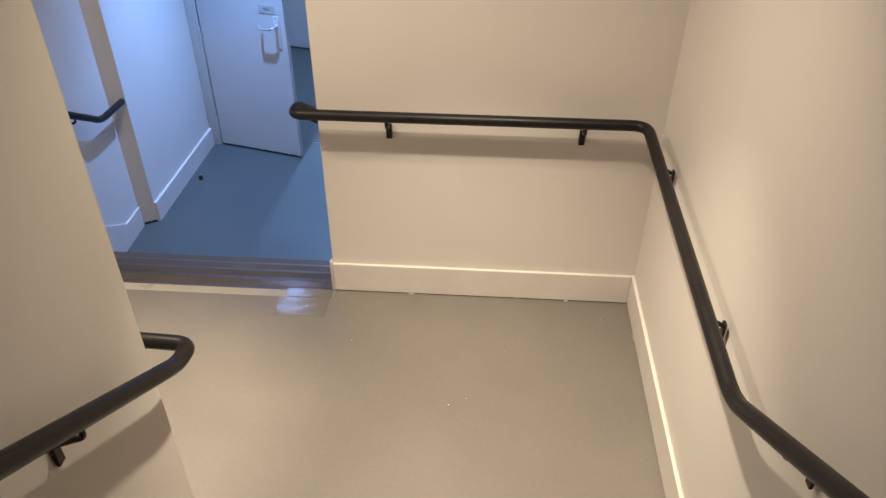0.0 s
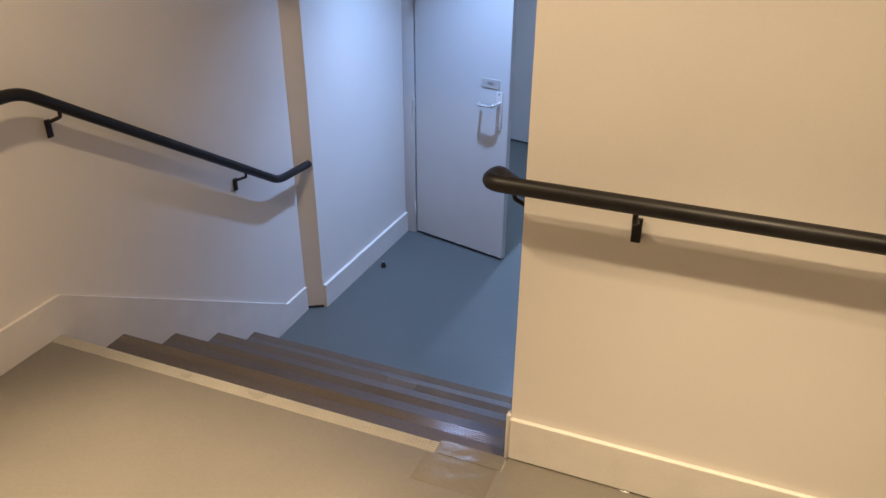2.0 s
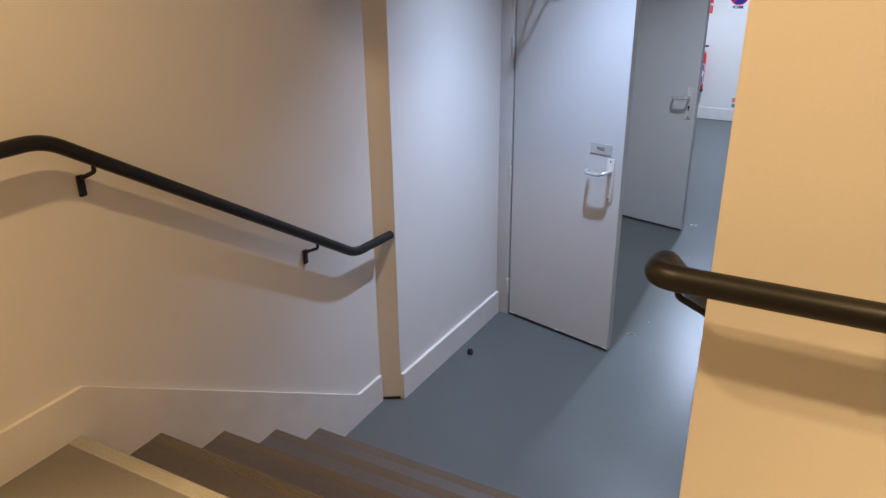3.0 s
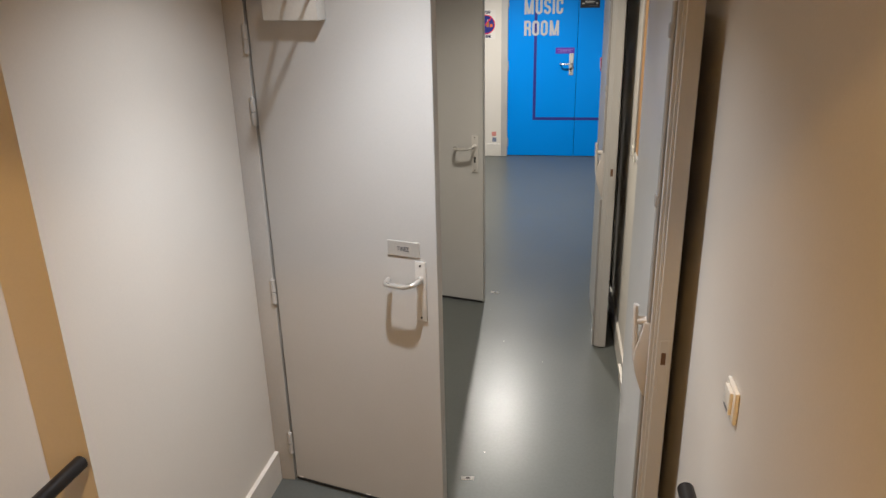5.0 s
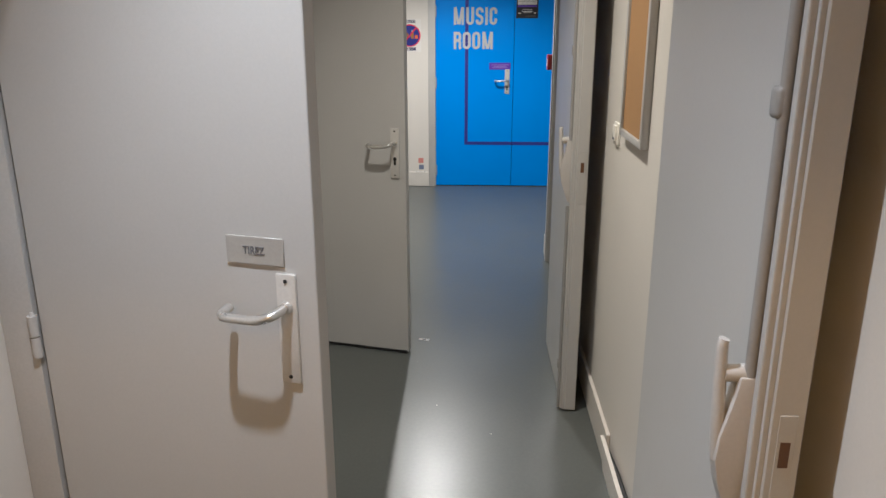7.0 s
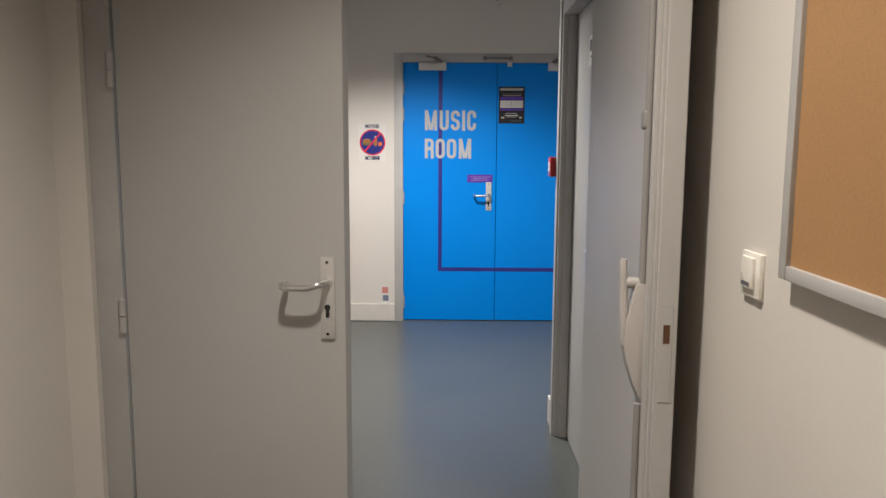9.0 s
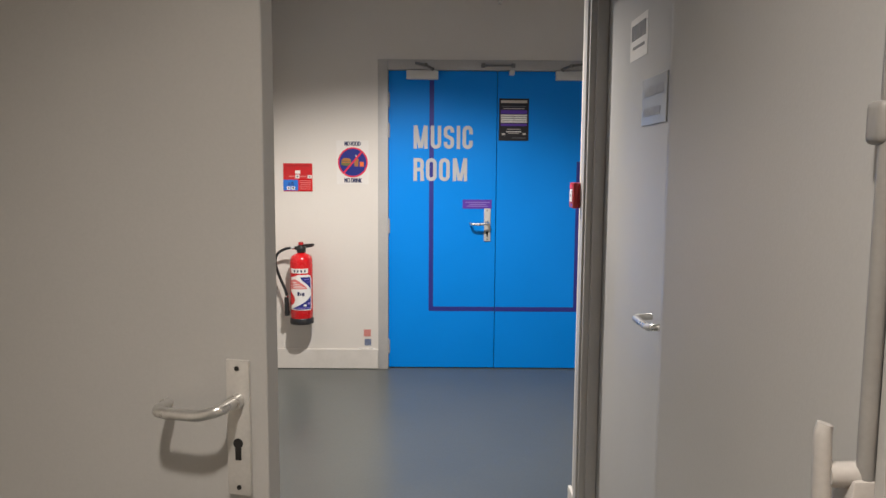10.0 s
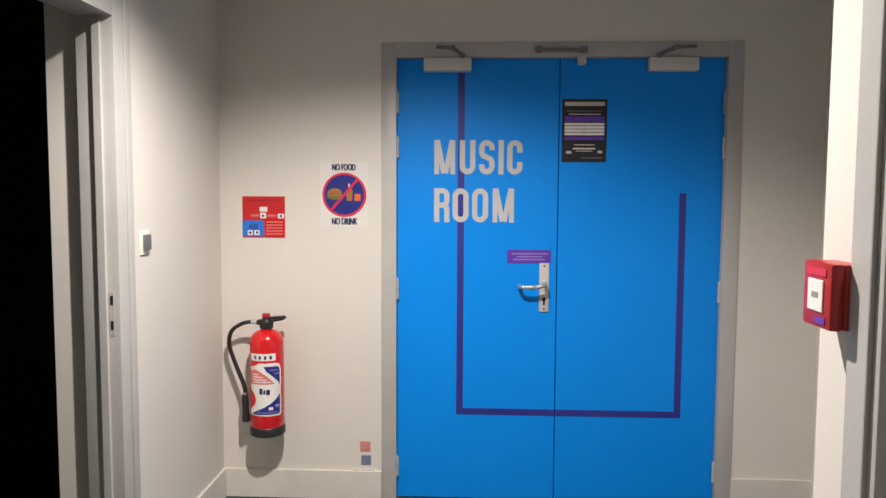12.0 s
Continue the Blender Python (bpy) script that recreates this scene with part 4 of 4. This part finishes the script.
for z, a, b in ((1.182, 0.02, 0.19), (1.168, 0.045, 0.165), (1.155, 0.03, 0.175)):
    part("bar", box(-0.805 + a, -0.805 + b, YL - 0.0028, YL - 0.0019, z, z + 0.005), LILAC, ps)
add_closer(dl, -1.196, -0.979, 2.020, 2.080, ((-1.02, YL - 0.04, 2.092), (-1.06, YL - 0.19, 2.096), (-1.135, YL - 0.045, 2.128)), y=YL)
add_closer(dr, -0.177, 0.042, 2.020, 2.080, ((-0.135, YL - 0.04, 2.092), (-0.10, YL - 0.19, 2.096), (0.028, YL - 0.045, 2.128)), y=YL)
po = part("poster", box(-0.560, -0.355, YL - 0.0018, YL, 1.611, 1.899), POSTER, dr, "black poster with a white table")
for x0, x1, z0, z1, mm in ((0.012, 0.193, 1.868, 1.886, CREAM), (0.02, 0.185, 1.842, 1.847, GREYINK), (0.03, 0.175, 1.828, 1.832, CREAM), (0.012, 0.193, 1.795, 1.820, PURPLE),
                           (0.012, 0.193, 1.779, 1.790, WHITE), (0.012, 0.193, 1.764, 1.776, WHITE), (0.012, 0.193, 1.749, 1.761, WHITE), (0.012, 0.193, 1.734, 1.746, WHITE), (0.012, 0.193, 1.712, 1.728, PURPLE),
                           (0.055, 0.15, 1.688, 1.692, CREAM), (0.05, 0.155, 1.670, 1.676, WHITE), (0.065, 0.14, 1.660, 1.664, CREAM), (0.02, 0.045, 1.650, 1.662, CREAM), (0.165, 0.185, 1.652, 1.664, CREAM), (0.09, 0.185, 1.628, 1.633, GREYINK)):
    part("print", box(-0.560 + x0, -0.560 + x1, YL - 0.0026, YL - 0.0017, z0, z1), mm, po)
part("print", box(-0.460, -0.4585, YL - 0.0030, YL - 0.0025, 1.733, 1.791), POSTER, po)

# ---- end wall: signs and extinguisher ----
YW = Y_BACK
rs = thing("extinguisher_sign", pose(-2.046, YW, 1.253), "square red and blue fire extinguisher sign", "sign")
part("panel", box(0.0, 0.201, -0.003, 0.0, 0.0, 0.193, bevel=0.0006, segments=1), SIGNRED, rs)
part("panel_blue", box(0.0, 0.102, -0.0040, -0.0028, 0.006, 0.080), SIGNBLUE, rs, "blue corner printed AB")
part("panel_lower", box(0.102, 0.201, -0.0036, -0.0028, 0.006, 0.088), RED, rs)
part("lettering", text_bm("AB", 0.030, 0.072, 0.040, 0.064, -0.004, 0.0008), INK, rs)
for b, mm in (((0.020, 0.185, 0.172, 0.180), DARKRED), ((0.082, 0.118, 0.122, 0.144), WHITE), ((0.084, 0.112, 0.090, 0.116), WHITE), ((0.168, 0.198, 0.090, 0.112), WHITE), ((0.040, 0.080, 0.098, 0.108), PINKRED), ((0.118, 0.160, 0.098, 0.108), PINKRED),
              ((0.024, 0.048, 0.012, 0.034), WHITE), ((0.056, 0.080, 0.012, 0.034), WHITE), ((0.112, 0.190, 0.070, 0.076), PINKRED), ((0.112, 0.190, 0.056, 0.062), PINKRED), ((0.112, 0.190, 0.042, 0.048), PINKRED), ((0.112, 0.190, 0.028, 0.034), PINKRED), ((0.112, 0.190, 0.014, 0.020), PINKRED)):
    part("print", box(b[0], b[1], -0.0048, -0.0035, b[2], b[3]), mm, rs)
for x0, z0 in ((0.032, 0.017), (0.064, 0.018), (0.094, 0.096), (0.178, 0.095)):
    part("pictogram", cyl(Matrix.Translation((x0 + 0.004, -0.0052, z0 + 0.006)) @ Matrix.Rotation(radians(90), 4, "X"), 0.006, 0.006, 0.001, 8), INK, rs)

nf = thing("no_food_sign", pose(-1.565, YW, 1.455), "round no food and no drink sign, red ring on blue", "sign")
R90 = Matrix.Rotation(radians(90), 4, "X")
part("backing", box(-0.112, 0.108, -0.0010, 0.0, -0.150, 0.150), CLEAR, nf, "white backing sheet")
part("disc", cyl(Matrix.Translation((0, -0.0022, 0)) @ R90, 0.093, 0.093, 0.0024, 48), DISCBLUE, nf, "deep blue disc")
ring = bmesh.new()
add_tube(ring, [(0.097 * math.cos(a), -0.0024, 0.097 * math.sin(a)) for a in (2 * math.pi * k / 64 for k in range(65))], 0.0062, 8)
for v in ring.verts:
    v.co.y = -0.0016 + (v.co.y + 0.0016) * 0.35
part("ring", ring, RING, nf, "red ring")
bar = box(-0.006, 0.006, -0.0064, -0.0052, -0.093, 0.093)
bmesh.ops.rotate(bar, verts=bar.verts, matrix=Matrix.Rotation(radians(41), 3, "Y"))
part("slash", bar, RING, nf, "red slash")


def oval(x, z, rx, rz, y, cut=None):
    bm = bmesh.new()
    bmesh.ops.create_uvsphere(bm, u_segments=20, v_segments=10, radius=1.0)
    for v in bm.verts:
        zz = v.co.z if cut is None else max(v.co.z, cut)
        v.co = (x + v.co.x * rx, y + v.co.y * 0.0008, z + zz * rz)
    return bm


part("bun", oval(-0.045, 0.008, 0.034, 0.022, -0.0042, cut=-0.1), BUN, nf, "printed burger")
part("filling", box(-0.080, -0.012, -0.0046, -0.0034, -0.006, 0.005), GREEN, nf)
part("filling", box(-0.076, -0.014, -0.0047, -0.0034, -0.002, 0.001), ORANGE, nf)
part("bun_base", oval(-0.046, -0.012, 0.036, 0.012, -0.0042), GREEN, nf)
part("cup", prism([(0.012, -0.028), (0.036, -0.028), (0.040, 0.018), (0.030, 0.034), (0.020, 0.034), (0.008, 0.018)], "y", -0.0046, -0.0034), BUN, nf, "printed drink")
part("straw", box(0.018, 0.026, -0.0048, -0.0034, 0.036, 0.052), CREAM, nf)
part("can", box(0.048, 0.076, -0.0046, -0.0034, -0.028, 0.004, bevel=0.0), ORANGE, nf, "printed orange pack")
part("lettering", text_bm("NO FOOD", -0.058, 0.054, 0.113, 0.143, -0.001, 0.0008, spread=0.0020), INK, nf)
part("lettering", text_bm("NO DRINK", -0.060, 0.062, -0.139, -0.108, -0.001, 0.0008, spread=0.0018), INK, nf)

for x, z, w, mm, nm in ((-1.470, 0.258, 0.050, FADED_RED, "small faded red sticker low on the wall"), (-1.466, 0.192, 0.047, FADED_BLUE, "small faded blue sticker low on the wall")):
    st = solid("sticker", box(x - w / 2, x + w / 2, YW - 0.0012, YW, z - w / 2, z + w / 2), mm)
    tagged(st, nm, "sticker")
st = thing("label_strip", pose(-1.475, YW, 0.142), "white paper strip with grey print above the skirting", "label")
part("paper", box(-0.062, 0.062, -0.0010, 0.0, -0.007, 0.009), WHITE, st)
for a, b in ((-0.055, -0.022), (-0.014, 0.004), (0.012, 0.050)):
    part("bar", box(a, b, -0.0018, -0.0009, -0.002, 0.003), GREYINK, st)

ex = thing("fire_extinguisher", pose(-1.912, YW - 0.096, 0.346) @ Matrix.Diagonal((1.04, 1.04, 0.945, 1.0)), "red fire extinguisher with black hose hung on the wall", "fire extinguisher")
RB = 0.074
part("cylinder", lathe([(RB - 0.004, 0.035), (RB, 0.05), (RB, 0.455), (RB - 0.003, 0.475), (RB - 0.012, 0.495), (RB - 0.030, 0.510), (0.024, 0.518), (0.022, 0.525)], 40), RED, ex, "glossy red cylinder", smooth=True)
part("base", lathe([(RB - 0.002, 0.0), (RB + 0.004, 0.006), (RB + 0.004, 0.040), (RB, 0.046)], 40), RUBBER, ex, "black foot ring", smooth=True)


def wrap(u0, u1, z0, z1, r, n=14):
    """A label bent round the cylinder, u in degrees from the front."""
    bm = bmesh.new()
    cols = []
    for k in range(n + 1):
        a = radians(u0 + (u1 - u0) * k / n) - math.pi / 2
        cols.append([bm.verts.new((q * math.cos(a), q * math.sin(a), z)) for q, z in ((r, z0), (r, z1), (r - 0.0015, z1), (r - 0.0015, z0))])
    for c, d in zip(cols, cols[1:]):
        for i in range(4):
            bm.faces.new((c[i], c[(i + 1) % 4], d[(i + 1) % 4], d[i]))
    bm.faces.new(cols[0])
    bm.faces.new(list(reversed(cols[-1])))
    bmesh.ops.recalc_face_normals(bm, faces=bm.faces)
    return bm


def wrap_shape(outline, r, depth=0.0012):
    """A flat outline in (degrees, height), cut fine and bent round the cylinder."""
    bm = prism(outline, "y", 0.0, 1.0)
    lo, hi = min(p[0] for p in outline), max(p[0] for p in outline)
    cuts = max(2, int((hi - lo) / 6))
    for k in range(1, cuts):
        bmesh.ops.bisect_plane(bm, geom=bm.verts[:] + bm.edges[:] + bm.faces[:], plane_co=(lo + (hi - lo) * k / cuts, 0, 0), plane_no=(1, 0, 0))
    for v in bm.verts:
        a, q = radians(v.co.x) - math.pi / 2, r - depth * v.co.y
        v.co = (q * math.cos(a), q * math.sin(a), v.co.z)
    return bm


part("label_band", wrap(-48, 45, 0.378, 0.412, RB + 0.0012), WHITE, ex, "white printed band", smooth=True)
for u in (-25, -8, 10, 28):
    part("print", wrap(u - 4, u + 4, 0.386, 0.402, RB + 0.0020, 3), INK, ex)
part("label", wrap_shape([(-54, 0.112), (62, 0.106), (66, 0.118), (67, 0.335), (60, 0.358), (46, 0.366), (-50, 0.366)], RB + 0.0012), WHITE, ex, "white, red and blue curved label", smooth=True)
for mm, outline in ((DISCBLUE, [(4, 0.350), (52, 0.350), (60, 0.335), (61, 0.258), (52, 0.276), (34, 0.302), (14, 0.326)]),
                    (DISCBLUE, [(-46, 0.116), (60, 0.116), (61, 0.214), (50, 0.196), (28, 0.170), (0, 0.148), (-24, 0.132)]),
                    (PINKRED, [(-48, 0.264), (40, 0.264), (30, 0.284), (12, 0.306), (-8, 0.326), (-24, 0.336), (-48, 0.326)]),
                    (RED, [(-54, 0.240), (-40, 0.228), (-28, 0.208), (-24, 0.184), (-30, 0.162), (-54, 0.136)]),
                    (RED, [(-54, 0.366), (-8, 0.366), (-24, 0.356), (-54, 0.346)])):
    part("label_field", wrap_shape(outline, RB + 0.0020), mm, ex, "printed colour field of the label", smooth=True)
for u0, u1, z0, z1, mm in ((-10, 0, 0.216, 0.244, INK), (3, 9, 0.216, 0.236, INK), (12, 24, 0.214, 0.238, INK), (-34, 28, 0.272, 0.277, WHITE), (-38, 14, 0.284, 0.289, WHITE), (-38, 2, 0.297, 0.302, WHITE), (-38, -14, 0.310, 0.315, WHITE), (20, 34, 0.138, 0.152, WHITE), (-20, 52, 0.124, 0.128, LILAC), (42, 56, 0.150, 0.164, LILAC), (24, 52, 0.330, 0.334, LILAC), (40, 56, 0.312, 0.316, LILAC)):
    part("print", wrap(u0, u1, z0, z1, RB + 0.0028, 5), mm, ex)
head = lathe([(0.024, 0.520), (0.030, 0.526), (0.030, 0.552), (0.024, 0.558), (0.018, 0.575), (0.012, 0.580)], 20)
add_box(head, -0.040, 0.030, -0.016, 0.016, 0.540, 0.566, bevel=0.005)
part("valve", head, RUBBER, ex, "black valve head", smooth=True)
part("grip", tube(rounded([(-0.020, 0, 0.562), (0.020, -0.016, 0.576), (0.068, -0.020, 0.582), (0.084, 0.0, 0.580), (0.068, 0.020, 0.566), (0.010, 0.014, 0.556)], 0.016, 4), 0.0075, 10), RUBBER, ex, "black squeeze grip", smooth=True)
part("pin_tag", cyl(Matrix.Translation((0.000, -0.004, 0.588)), 0.019, 0.016, 0.018, 16), DARKRED, ex, "red safety cap", smooth=True)
part("hose", tube(rounded([(-0.045, 0.0, 0.553), (-0.10, 0.005, 0.551), (-0.165, 0.015, 0.51), (-0.180, 0.02, 0.44), (-0.150, 0.02, 0.34), (-0.108, 0.01, 0.24), (-0.098, 0.005, 0.19)], 0.05, 5), 0.0095, 12), RUBBER, ex, "black rubber hose", smooth=True)
part("hose_ferrule", cyl(Matrix.Translation((-0.055, 0, 0.553)) @ Matrix.Rotation(radians(90), 4, "Y"), 0.011, 0.011, 0.026, 14), CHROME, ex, "bright ferrule", smooth=True)
part("nozzle", lathe([(0.010, 0.055), (0.018, 0.058), (0.018, 0.085), (0.015, 0.095), (0.015, 0.175), (0.012, 0.192)], 16), RUBBER, ex, "black nozzle", smooth=True).matrix_basis = pose(-0.096, 0.004, 0.0, 0, -2, 0)
part("nozzle_ring", cyl(Matrix.Translation((-0.100, 0.005, 0.197)), 0.0125, 0.0125, 0.012, 14), CHROME, ex, smooth=True)
part("wall_bracket", box(-0.022, 0.022, RB - 0.004, 0.092, 0.30, 0.50, bevel=0.003), RED, ex, "red wall hook")

# sprinkler head under the ceiling
spk = thing("sprinkler", pose(-0.575, 10.88, Z_CEIL - 0.006), "small chrome sprinkler head under the ceiling", "sprinkler")
part("rose", lathe([(0.014, -0.012), (0.030, -0.006), (0.036, 0.0)], 20), SWITCH, spk, smooth=True)
part("stem", cyl(Matrix.Translation((0, 0, -0.020)), 0.008, 0.008, 0.024, 12), CHROME, spk, smooth=True)
part("yoke", tube(rounded([(-0.008, 0, -0.026), (-0.016, 0, -0.040), (0, 0, -0.056), (0.016, 0, -0.040), (0.008, 0, -0.026)], 0.012, 4), 0.0025, 8), CHROME, spk, smooth=True)
part("deflector", cyl(Matrix.Translation((0, 0, -0.058)), 0.015, 0.015, 0.002, 18), CHROME, spk)
